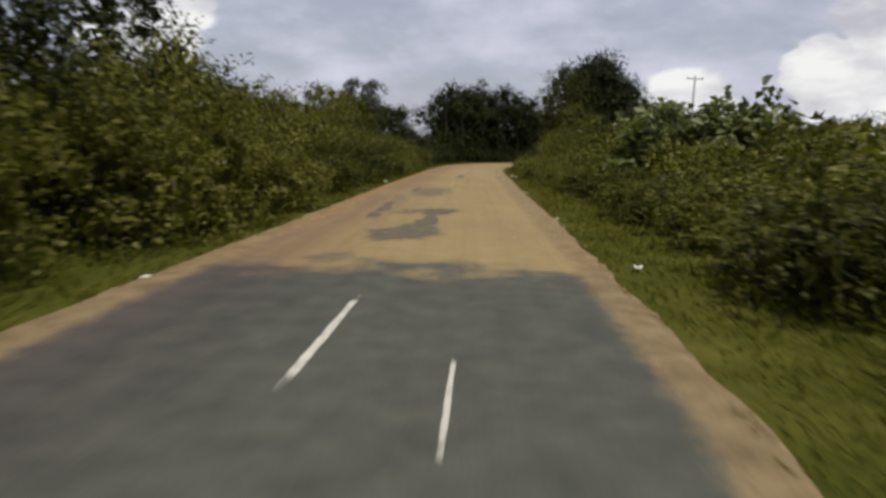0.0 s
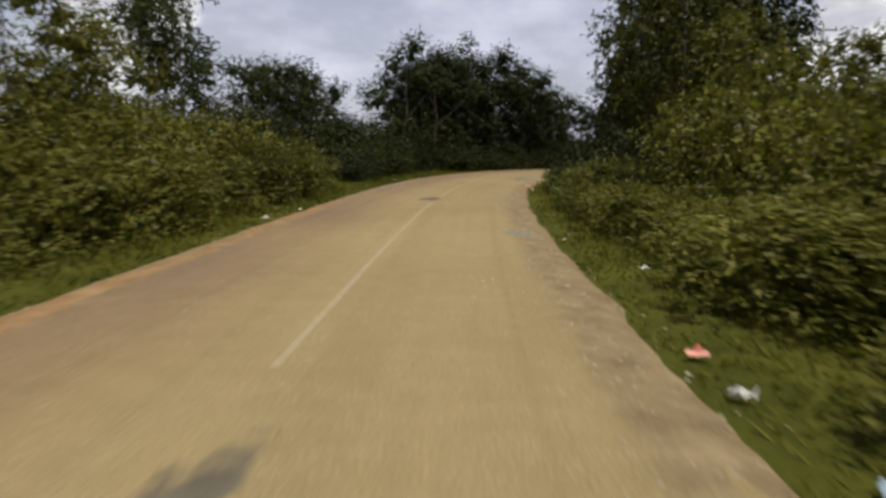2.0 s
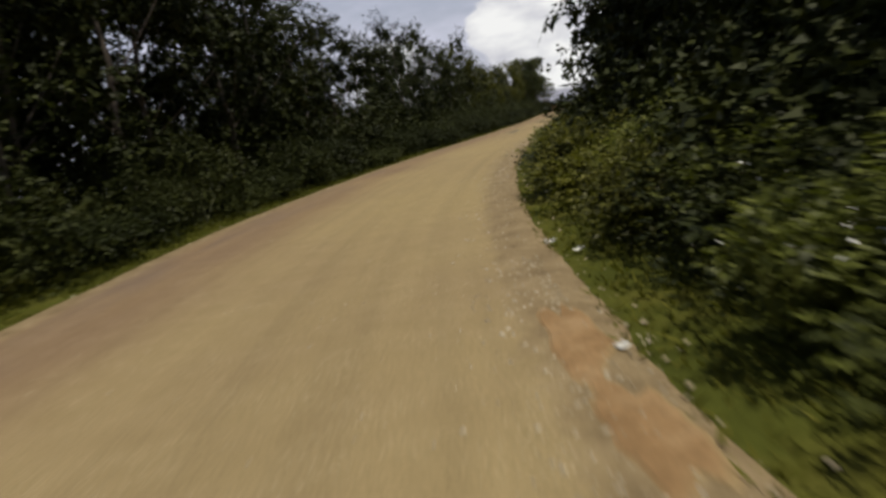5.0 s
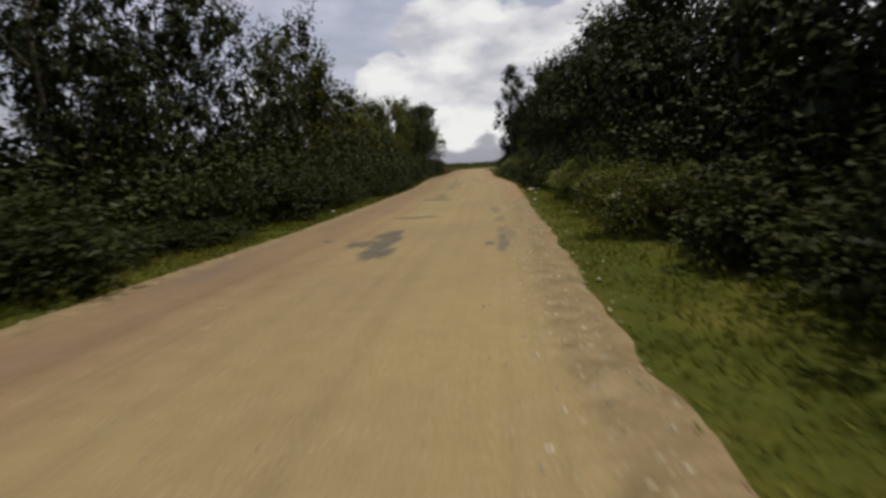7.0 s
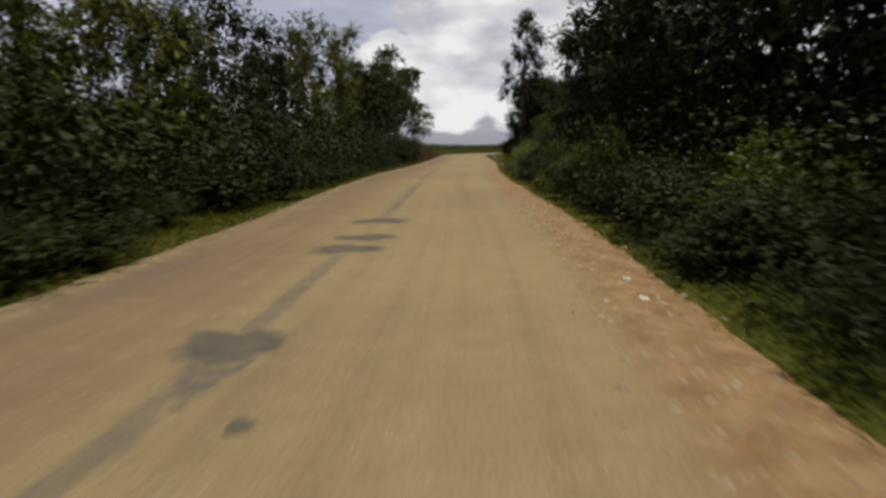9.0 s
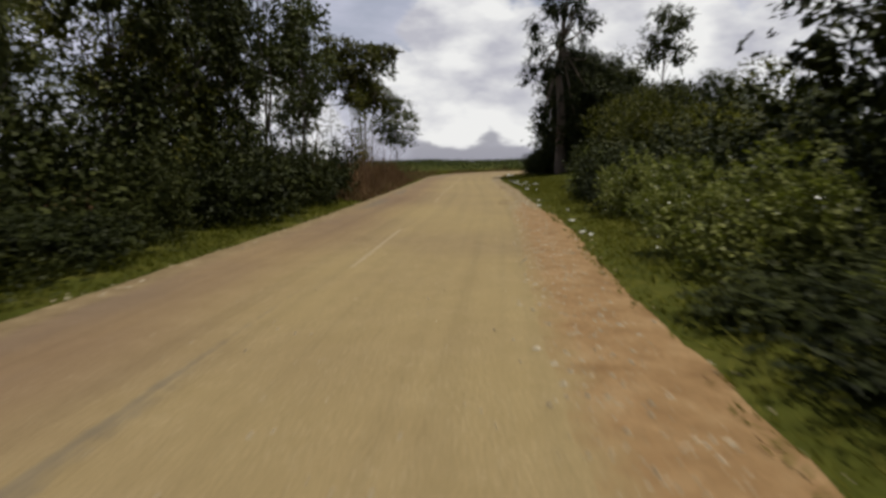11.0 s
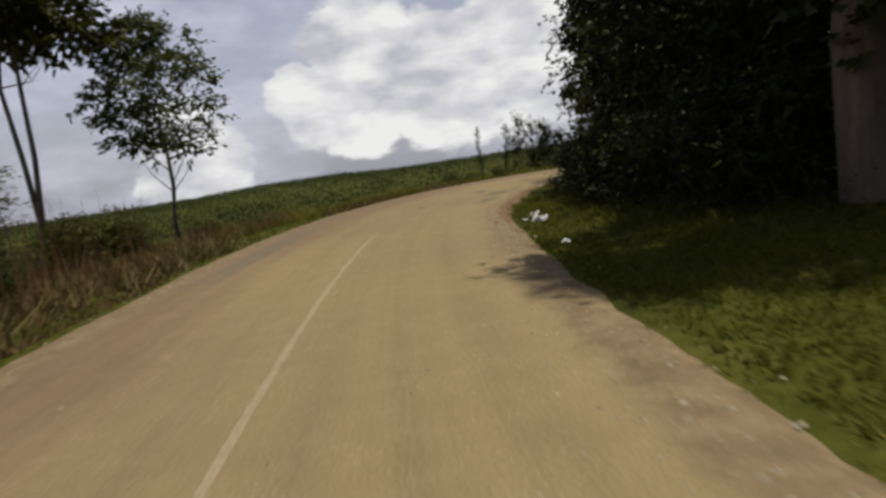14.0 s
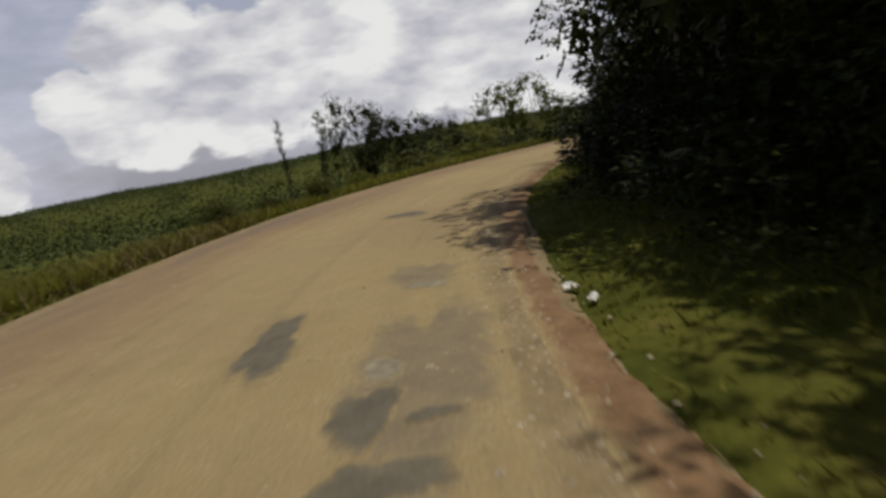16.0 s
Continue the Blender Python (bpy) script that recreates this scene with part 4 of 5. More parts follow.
row(("scrub_c",), 2.4, ((121, 10.4), (210, 10.4)), ((121, 4.0), (210, 4.0)), 0.5, 0.2, 1.9, True)
# ------------------------------------------------------------------ second bend
row(("scrub_c", "scrub_a"), 2.2, ((211, 9.8), (236, 11)), ((211, 2.8), (222, 3.6), (236, 4.6)), 0.6, 0.15, 1.5)
row(("scrub_a", "scrub_c"), 2.0, ((224, 8.8), (240, 10.5)), ((224, 1.6), (240, 1.6)), 0.4, 0.2, 0.9)
row(("scrub_c",), 2.6, ((211, 13.5), (238, 14)), ((211, 3.6), (238, 5.4)), 0.6, 0.2, 2.0, True)
row(("round_c", "grey_a"), 5.0, ((214, 17), (240, 18)), ((214, 4.6), (240, 5.8)), 1.0, 0.15, 0.6)
plant("giant", 246.6, 8.1, 18.0, 1.4, 40)
for s, d, h, w in ((250.5, 11.8, 7.4, 0.8), (236.5, 13.2, 4.8, 0.6), (240.5, 12.6, 5.2, 0.6), (244.5, 13.2, 6.0, 0.65)):
    plant("round_a", s, d, h, w)
plant("lollipop", 259.3, 17.2, 13.6, 1.3)
# deep shade along this side is put into the thickets' leaf colour
row(("thicket",), 2.0, ((240, 11.0), (246, 9.8), (249, 6.8), (256, 6.4), (306, 6.3)), ((240, 2.2), (250, 1.9), (306, 2.0)), 0.3, 0.2, 1.05)
row(("thicket",), 2.2, ((247, 12.0), (252, 8.6), (306, 8.4)), ((247, 3.4), (306, 4.0)), 0.4, 0.2, 1.7, True)
row(("scrub_c",), 2.4, ((247, 15.0), (252, 12), (306, 12)), ((247, 4.4), (306, 5.4)), 0.4, 0.2, 2.2, True)
row(("round_a",), 3.8, ((253, 9.9), (258, 9.6), (262, 9.0), (265, 8.7), (270, 8.8), (276, 7.9), (285, 7.2), (306, 7.4)), ((253, 10.5), (306, 11)), 0.3, 0.08, 0.92)
row(("round_a", "round_b"), 3.4, ((248, 11.8), (255, 10.5), (306, 10.8)), ((248, 7.4), (254, 8.0), (262, 10.6), (306, 10.0)), 0.4, 0.1, 0.92)
for s, d, h, w in ((214.5, -6.4, 9.4, 0.75), (219.5, -6.3, 7.6, 0.5), (222.5, -7.4, 6.6, 0.5), (218, -10, 9.0, 0.7)):
    plant("airy", s, d, h, w)
plant("umbrella", 257.3, -11.3, 13.6, 1.38, 20)
plant("light_b", 256.6, -10.6, 1.7, 0.6)
plant("light_a", 262.0, -8.6, 0.9, 0.5)
plant("airy", 261.4, -9.6, 8.4, 0.95, 70)
plant("leafy", 250.4, -9.5, 8.2, 0.95)
plant("leafy", 254.5, -10.5, 3.6, 0.8)
plant("leafy", 244.0, -7.6, 2.6, 0.6)
plant("bare", 243.4, -8.3, 9.0, 0.5)
plant("sapling", 237.8, -8.7, 6.4, 0.75)
plant("bare", 227, -11.5, 5.8, 0.5)
plant("sapling", 250, -9.0, 4.2, 0.6)
plant("scrub_a", 256, -8.5, 1.7, 1.0)
for s, d, h in ((222, -6.4, 4.6), (225.5, -8.5, 4.2), (229, -6.2, 3.8), (232, -8.0, 4.8), (234.5, -5.9, 3.4), (237.5, -5.8, 7.2), (241, -6.3, 3.6), (244, -8.6, 4.4), (247, -7.0, 4.2), (250.5, -11, 5.2), (254, -9.5, 4.0), (219, -9.5, 5.0), (216, -7.0, 5.4)):
    plant("bare", s, d, h, 0.4)
for s, d, h, w in ((304, -27.8, 8.6, 0.46), (305, -24.3, 6.4, 0.46), (306, -21.5, 5.4, 0.5)):
    plant("round_b", s, d, h, w)
for s, d, h, w in ((304.8, -27.2, 7.6, 0.5), (305.6, -24.6, 5.8, 0.5)):
    plant("round_a", s, d, h, w)
plant("slim", 300, -22.8, 6.9, 0.55)
plant("slim", 302.5, -34.7, 8.8, 0.4)
row(("light_a", "scrub_a"), 3.2, ((262, -6.5), (306, -7.0)), ((262, 0.6), (306, 0.9)), 1.2, 0.4, 0.5)
row(("round_c", "round_b"), 2.6, ((301, -13), (345, -9)), ((301, 3.6), (312, 4.6), (345, 5.6)), 1.2, 0.3, 0.5)
row(("scrub_a", "scrub_c"), 2.4, ((296, -9), (345, -6.5)), ((296, 1.4), (345, 2.4)), 1.0, 0.25, 1.2, True)
for s, d, h, w in ((220, -6.2, 1.5, 0.6), (223.5, -5.6, 1.1, 0.5), (226, -8.0, 1.7, 0.7), (228.5, -5.7, 0.9, 0.5), (231, -7.2, 1.5, 0.6), (234, -9.5, 1.8, 0.8), (236, -6.0, 1.0, 0.5), (239, -7.6, 1.4, 0.7), (243, -6.2, 0.9, 0.5), (246, -8.4, 1.4, 0.8), (250, -7.4, 1.2, 0.7), (253, -10.5, 1.6, 0.9)):
    plant("scrub_c" if h > 1.2 else "thicket", s, d, h, w)
for s, d, h in ((270.5, 7.2, 5.0), (262.5, 7.6, 4.6)):
    plant("bamboo", s, d, h, 0.42)
plant("round_c", 263.5, 7.5, 4.8, 0.42)
plant("round_c", 257.5, 8.2, 4.2, 0.4)
row(("thicket", "scrub_c", "flower"), 1.8, ((164, 4.75), (198, 4.8)), ((164, 1.0), (198, 0.9)), 0.25, 0.4, 0.7)
for i, (s, d, h) in enumerate(((86.6, 4.75, 1.4), (88.4, 4.7, 1.3), (90.3, 4.8, 1.2), (92.4, 4.75, 1.0), (94.6, 4.65, 1.2), (97.0, 4.6, 1.2), (99.6, 4.7, 1.3))):
    plant("flower" if i < 3 else ("light_a", "scrub_a")[i % 2], s, d, h, 0.75)
for i, (s, d, h) in enumerate(((133.6, 5.0, 1.3), (136.0, 5.1, 1.1), (138.3, 5.2, 1.3), (140.8, 5.3, 1.2), (143.5, 5.4, 1.4), (146.4, 5.5, 1.2))):
    plant(("scrub_a", "flower", "scrub_b")[i % 3], s, d, h, 0.75)
plant("round_c", 158.0, -9.0, 8.8, 0.62)
plant("round_a", 143.2, -9.2, 9.6, 0.62)
plant("round_a", 146.3, -9.0, 8.6, 0.6)
for s, d, h in ((158.4, 4.75, 1.0), (160.0, 4.6, 1.0), (161.6, 4.7, 1.15), (163.2, 4.65, 1.1)):
    plant("thicket", s, d, h, 0.7)
undergrowth()


# ------------------------------------------------------------------ grass, reeds and far scrub
def blades(name, label, category, xy, z, height, width, mat, seed, lean=0.35):
    rng = np.random.default_rng(seed)
    n = len(xy)
    a = rng.uniform(0, 2 * math.pi, n)
    h = height * rng.uniform(0.5, 1.3, n)
    w = width * rng.uniform(0.7, 1.3, n) * 0.5
    b = np.column_stack([xy, z])
    side = np.column_stack([np.cos(a), np.sin(a), np.zeros(n)]) * w[:, None]
    tip = b + np.column_stack([rng.normal(0, lean, n) * h, rng.normal(0, lean, n) * h, h])
    me = quads_mesh(name, np.stack([b - side, b + side, tip], 1), 3, LEAF[mat])
    return tagged(new(name, me), label, category, kind="stuff")


def verge_points(rng, n, s0, s1, side, lo, hi, power=1.0):
    s = rng.uniform(s0, s1, n)
    edge = left_edge(s) + 0.02 if side < 0 else right_edge(s) - 0.05
    d = edge + lo + (hi - lo) * rng.uniform(0, 1, n) ** power
    if side > 0:
        edge = edge + 0.06 * smooth(s, 248, 258)
        d = d + 0.06 * smooth(s, 248, 258)
    edge = edge + 0.09 * np.sin(s * 2.7) * np.sin(s * 0.53 + 1.0) + 0.07 * np.sin(s * 6.1 + 0.5)
    patch = np.sin(s * 1.9 + d * 2.3) + np.sin(s * 0.71 - d * 3.1) + 0.8 * np.sin(s * 4.3 + 1.0) + rng.normal(0, 0.5, n)
    keep = patch > -1.5 + 4.2 * np.clip(edge + 0.22 - d, 0, 0.6)
    if side < 0:
        keep &= (s < 218) | (s > 262) | (rng.uniform(0, 1, n) < 0.3)
    s, d = s[keep], side * d[keep]
    return s, d


def build_grass():
    rng = np.random.default_rng(31)
    for side, name in ((-1, "grass_left"), (1, "grass_right")):
        s, d = verge_points(rng, 150000, 0, 300, side, -0.07, 2.6 if side > 0 else 2.0, 0.85)
        x, y = on_road(s, d)
        blades(name, "short patchy olive green grass on the road verge", "grass", np.column_stack([x, y]), land(s, d) - 0.01 + 0.06 * (np.abs(d) < np.where(d > 0, right_edge(s), left_edge(s)) - 0.02), 0.075 * np.where(np.abs(d) < np.where(d > 0, right_edge(s), left_edge(s)), 0.6, 1.0), 0.036, "grass", 32 + side, 1.1)
        s, d = verge_points(rng, 26000, 0, 300, side, 0.5, 3.0, 0.8)
        x, y = on_road(s, d)
        blades(name.replace("grass", "tall_grass"), "longer green grass below the roadside bushes", "grass", np.column_stack([x, y]), land(s, d) - 0.01, 0.19, 0.035, "grass", 35 + side, 0.7)
    # open grassy corner before the second bend
    s, d = rng.uniform(222, 258, 60000), rng.uniform(3.4, 10.5, 60000)
    x, y = on_road(s, d)
    blades("grass_corner", "short mown looking grass with scattered litter", "grass", np.column_stack([x, y]), land(s, d) - 0.01, 0.07, 0.042, "grass", 38, 1.1)


def build_reeds():
    rng = np.random.default_rng(41)
    n = 60000
    s, d = rng.uniform(216, 266, n), -3.1 - 27 * rng.uniform(0, 1, n) ** 1.9
    keep = (np.sin(s * 0.9) + np.sin(d * 1.3 + s * 0.4) + rng.normal(0, 0.6, n) > -0.8) & (d < -left_edge(s) - 0.1 - 1.5 * smooth(s, 248, 258))
    s, d = s[keep], d[keep]
    x, y = on_road(s, d)
    h = (1.45 - 0.98 * smooth(s, 237, 255)) * (0.12 + 0.88 * smooth(-d, 3.3, 5.4)) * (0.72 + 0.30 * np.sin(s * 1.1 + d * 0.7) + 0.30 * np.sin(s * 0.53 - d * 1.3 + 2.0) + rng.normal(0, 0.22, len(s)))
    blades("reed_bed", "brown dry reeds and tall dead grass", "reeds", np.column_stack([x, y]), land(s, d) - 0.02, np.maximum(h, 0.08), 0.05, "dry", 42, 0.3)
    n = 1500
    s, d = rng.uniform(213, 256, n), -4.8 - 14 * rng.uniform(0, 1, n) ** 1.5
    x, y = on_road(s, d)
    blades("reed_stalks", "sparse tall dry stalks standing above the reeds", "reeds", np.column_stack([x, y]), land(s, d) - 0.02, 2.6 - 1.2 * smooth(s, 240, 256), 0.035, "dry", 43, 0.09)
    n = 60000
    s, d = rng.uniform(256, 308, n), -4.2 - 24 * rng.uniform(0, 1, n) ** 1.5
    keep = np.sin(s * 0.7) + np.sin(d * 0.9 + s * 0.3) + rng.normal(0, 0.5, n) > -0.6
    s, d = s[keep], d[keep]
    x, y = on_road(s, d)
    blades("field_grass", "rough green grass and low weeds sloping away", "grass", np.column_stack([x, y]), land(s, d) - 0.02, 0.34, 0.06, "meadow", 44, 0.6)
    n = 40000
    s, d = rng.uniform(240, 300, n), -3.3 - 15 * rng.uniform(0, 1, n) ** 1.4
    keep = (np.sin(s * 0.5 + 1.0) + np.sin(d * 1.1 + s * 0.23) + rng.normal(0, 0.5, n) > 0.1 + smooth(s, 262, 300)) & (d < -left_edge(s) - 0.15)
    s, d = s[keep], d[keep]
    x, y = on_road(s, d)
    blades("dry_grass", "dry tan grass tufts on the outer bank of the bend", "grass", np.column_stack([x, y]), land(s, d) - 0.02, 0.36, 0.055, "straw", 45, 0.55)


def build_far_scrub():
    rng = np.random.default_rng(51)
    n = 10500
    r = 26 + 760 * rng.uniform(0, 1, n) ** 1.25
    a = rng.uniform(radians(5), radians(140), n)
    c = np.column_stack([85 + np.cos(a) * r, 205 + np.sin(a) * r])
    z, d, s = ground_z(c)
    keep = ((d < -20) | (np.abs(d) > 45)) & ~((d < 0) & (d > -40) & (s < 200) & (rng.uniform(0, 1, n) < 0.3))
    keep &= (r > 130) | (rng.uniform(0, 1, n) < 0.2 + 0.6 * (np.sin(c[:, 0] * 0.11) * np.sin(c[:, 1] * 0.13) > 0.25))
    c, z, r = c[keep], z[keep], r[keep]
    size = rng.uniform(0.6, 1.4, len(c)) * np.minimum(0.35 + r / 60, 3.8)
    per = 48
    u = unit(rng, len(c) * per)
    u[:, 2] = np.abs(u[:, 2])
    k = np.repeat(np.arange(len(c)), per)
    pos = np.column_stack([c, z])[k] + u * (size[k] * rng.uniform(0.5, 1.0, len(k)))[:, None] * np.array((1.25, 1.25, 0.8))
    me = leaves("far_scrub", pos, u + unit(rng, len(k)) * 0.7, size[k] * 0.19, 0.9, LEAF["field"], rng, 0.25, None, False)
    tagged(new("far_scrub", me), "green scrub and low woods over distant gentle hills", "woodland", kind="stuff")


build_grass()
build_reeds()
build_far_scrub()


# ------------------------------------------------------------------ road marks and repairs
def blob(name, label, s, d, length, width, mat, seed, lift=0.005, body=0.12, kind="structure", category="road patch", wave=1.0):
    """A flat ragged patch on the road, its rim pressed down. wave: how uneven its outline is."""
    r = np.random.default_rng(seed)
    n = 36
    a = np.linspace(0, 2 * math.pi, n, endpoint=False)
    ph = r.uniform(0, 6.3, 5)
    rad = 1 + wave * (0.16 * np.sin(2 * a + ph[0]) + 0.13 * np.sin(3 * a + ph[1]) + 0.09 * np.sin(5 * a + ph[2]) + 0.06 * np.sin(9 * a + ph[3]) + r.normal(0, 0.03, n))
    sq = 2.6 if wave > 0.5 else 7.0
    box = 1 / np.maximum(np.abs(np.cos(a)) ** sq + np.abs(np.sin(a)) ** sq, 0.01) ** (1 / sq)
    vs, at, rim = [], [], []
    for k, z in ((1.0, lift * 0.1), (0.8, lift), (0.5, lift), (0.0, lift)):
        for i in range(n if k else 1):
            ps, pd = s + math.cos(a[i]) * rad[i] * box[i] * k * length / 2, d + math.sin(a[i]) * rad[i] * box[i] * k * width / 2
            x, y = on_road(ps, pd)
            vs.append((float(x), float(y), z))
            at.append((ps, pd))
            rim.append((min(1.0, body + (1.0 - k) * 1.6), 0.0))
    fs = [(q * n + i, q * n + (i + 1) % n, (q + 1) * n + (i + 1) % n, (q + 1) * n + i) for q in range(2) for i in range(n)]
    fs += [(2 * n + i, 2 * n + (i + 1) % n, 3 * n) for i in range(n)]
    me = mesh_of(name, vs, fs, mat)
    lay_uv(me, "road", at)
    lay_uv(me, "rim", rim)
    return tagged(new(name, me), label, category, "road repairs", kind)


DARK_PATCHES = ((15.6, -0.45, 1.8, 1.0), (16.6, -0.28, 1.2, 0.75), (17.4, -0.15, 1.3, 0.5), (18.4, -0.08, 1.5, 0.36), (20.1, 0.0, 1.9, 0.70), (20.1, -0.6, 0.5, 0.5), (19.5, -0.75, 0.35, 0.55),
                (18.7, -1.36, 1.3, 0.26), (20.2, -1.35, 1.8, 0.24), (21.6, -1.38, 1.6, 0.2), (28.6, -1.2, 2.2, 0.22),
                (40.9, -0.01, 0.9, 0.6), (43.2, 0.06, 2.2, 0.4), (62.0, -0.15, 1.2, 0.55), (71.8, -1.9, 0.8, 0.25),
                (132.0, -0.1, 1.6, 0.48), (133.4, -0.18, 1.8, 0.42), (135.0, -0.32, 1.7, 0.44), (133.4, -0.62, 0.85, 0.42), (139.35, -0.3, 0.6, 1.1), (134.0, -1.44, 0.2, 0.12),
                (148.2, -0.4, 1.2, 1.05), (150.0, -0.42, 0.8, 0.55), (151.2, -0.45, 0.7, 0.3), (160.2, -0.6, 0.9, 0.6), (164.9, -0.6, 0.8, 0.8), (166.1, -0.5, 0.7, 0.82), (168.5, -0.53, 0.8, 0.95),
                (158.8, -0.01, 0.2, 0.12), (267.2, 1.2, 1.5, 0.42), (275.7, 1.3, 0.7, 0.8), (260.5, 0.22, 0.4, 0.2), (265.35, 2.15, 0.7, 0.4), (265.2, 2.55, 0.16, 0.3), (264.5, 2.25, 0.45, 0.6))
GREY_PATCHES = ((24.0, -1.38, 4.5, 0.3), (26.2, -0.6, 2.2, 1.0), (27.9, -0.6, 3.6, 1.25), (134.6, 2.15, 3.4, 0.3), (141.5, 1.95, 3.0, 0.25), (138.0, 2.05, 2.0, 0.25), (153.0, -0.6, 2.6, 0.5),
                (160.0, -0.6, 9.0, 0.22), (176.0, -0.5, 16.0, 0.24), (189.0, -0.5, 14.0, 0.2), (214.0, -2.45, 6.0, 0.4), (222.7, -2.45, 5.0, 0.35), (252.0, -2.1, 9.0, 0.45),
                (269.2, 2.4, 1.4, 0.6), (261.4, 2.48, 2.6, 0.6), (264.1, 2.15, 0.9, 0.5), (42.0, 2.25, 4.5, 0.45), (266.0, 2.5, 3.6, 0.75), (84.8, 2.3, 1.6, 0.5))
for i, p in enumerate(GREY_PATCHES):
    blob("road_patch", "greyish swept strip where the dust has worn off", p[0], p[1], p[2] * 1.3, p[3] * 1.6, GREY, 200 + i, 0.0020 + 0.0003 * i)
for i, p in enumerate(((27.6, -0.62, 4.6, 1.5), (28.6, -0.3, 2.2, 0.8), (26.4, -0.7, 1.6, 1.1), (159.8, -0.5, 1.6, 0.5), (260.4, 2.35, 0.4, 0.36), (259.1, 2.5, 0.2, 0.4), (133.1, 2.1, 2.8, 0.26), (132.9, 1.86, 0.5, 0.26), (261.2, 2.45, 0.8, 0.6), (262.0, 2.5, 0.5, 0.5))):
    blob("road_patch", "mottled grey stain of worn tar on the road", *p, PATCH_WORN, 380 + i, 0.0058 + 0.0003 * i, 0.2)
for i, p in enumerate(DARK_PATCHES):
    blob("road_patch", "dark irregular tar repair patch on the road", p[0], p[1], p[2] * 1.25, p[3] * 1.3, PATCH, 100 + i, 0.0070 + 0.0003 * i, 0.28 if 132.5 < p[0] < 135 else 0.14)
blob("road_patch", "dark tar rim round a bare patch", 80.45, 2.15, 4.5, 1.20, PATCH, 300, 0.0144, 0.3, wave=0.3)
blob("road_patch", "pale bare patch of loose stone chippings", 80.4, 2.21, 4.25, 1.06, PATCH_PALE, 320, 0.0152, 0.3, wave=0.3)
for i, p in enumerate(((54.0, 2.25, 1.3, 0.55), (266.1, 2.22, 0.5, 0.35), (268.6, 2.5, 0.25, 0.6))):
    blob("road_patch", "pale bare patch of loose stone chippings", *p, PATCH_PALE, 321 + i, 0.0156 + 0.0004 * i, 0.25)

SOIL_PATCHES = ((89.3, 2.88, 1.5, 0.24), (87.9, 2.92, 1.1, 0.26), (214.4, 2.0, 0.35, 0.35), (216.0, 2.1, 0.45, 0.3), (226.0, 2.4, 1.0, 0.25), (228.2, 2.5, 0.8, 0.2),
                (252.6, 3.0, 0.5, 0.1), (253.6, 3.1, 0.4, 0.1), (254.5, 3.2, 0.7, 0.12))
for i, p in enumerate(SOIL_PATCHES):
    blob("road_patch", "reddish brown soil showing where the road edge crumbles", p[0], p[1], p[2] * 1.2, p[3] * 1.4, ORANGE if p[0] < 92 else RED_SOIL, 340 + i, 0.0172 + 0.0003 * i)

LINE_S, LINE_D = (0, 36, 52, 66, 74, 79, 90, 200, 205, 216, 222, 231, 236, 249, 262), (-0.28, -0.05, 0.0, 0.05, -0.05, -0.2, -0.3, -0.35, -0.42, -0.45, -0.48, -0.13, 0.06, 0.2, 0.15)


def dash(s0, s1, d=None, width=0.09, mat=None):
    n = max(2, int((s1 - s0) / 0.4))
    r = np.random.default_rng(int(s0 * 10))
    vs, at, rim = [], [], []
    width *= 1.25
    for s in np.linspace(s0, s1, n + 1):
        m = float(np.interp(s, LINE_S, LINE_D)) if d is None else d
        for q, z, rm in ((-0.5, 0.0004, 0.0), (-0.3, 0.0015, 1.0), (0.3, 0.0015, 1.0), (0.5, 0.0004, 0.0)):
            off = m + q * width * (1 + r.normal(0, 0.12))
            x, y = on_road(s, off)
            vs.append((float(x), float(y), z))
            at.append((s, off))
            rim.append((rm * min(1.0, (s - s0) / 0.3 + 0.2, (s1 - s) / 0.3 + 0.2), 0.0))
    fs = [(i * 4 + j, i * 4 + j + 1, (i + 1) * 4 + j + 1, (i + 1) * 4 + j) for i in range(n) for j in range(3)]
    me = mesh_of("centre_line", vs, fs, mat or PAINT)
    lay_uv(me, "road", at)
    lay_uv(me, "rim", rim)
    tagged(new("centre_line", me), "faded white paint line along the middle of the road", "road marking", "centre line", "structure")


dash(7.9, 10.6, -0.31, 0.07, BRIGHT)
dash(7.0, 8.7, 0.73, 0.036, BRIGHT)
for a, b in ((31.5, 36.5), (45.5, 60.8), (63.2, 71.5), (72.2, 80), (200.5, 206), (215, 218), (219, 231), (232, 253)):
    dash(a, b, width=0.072)


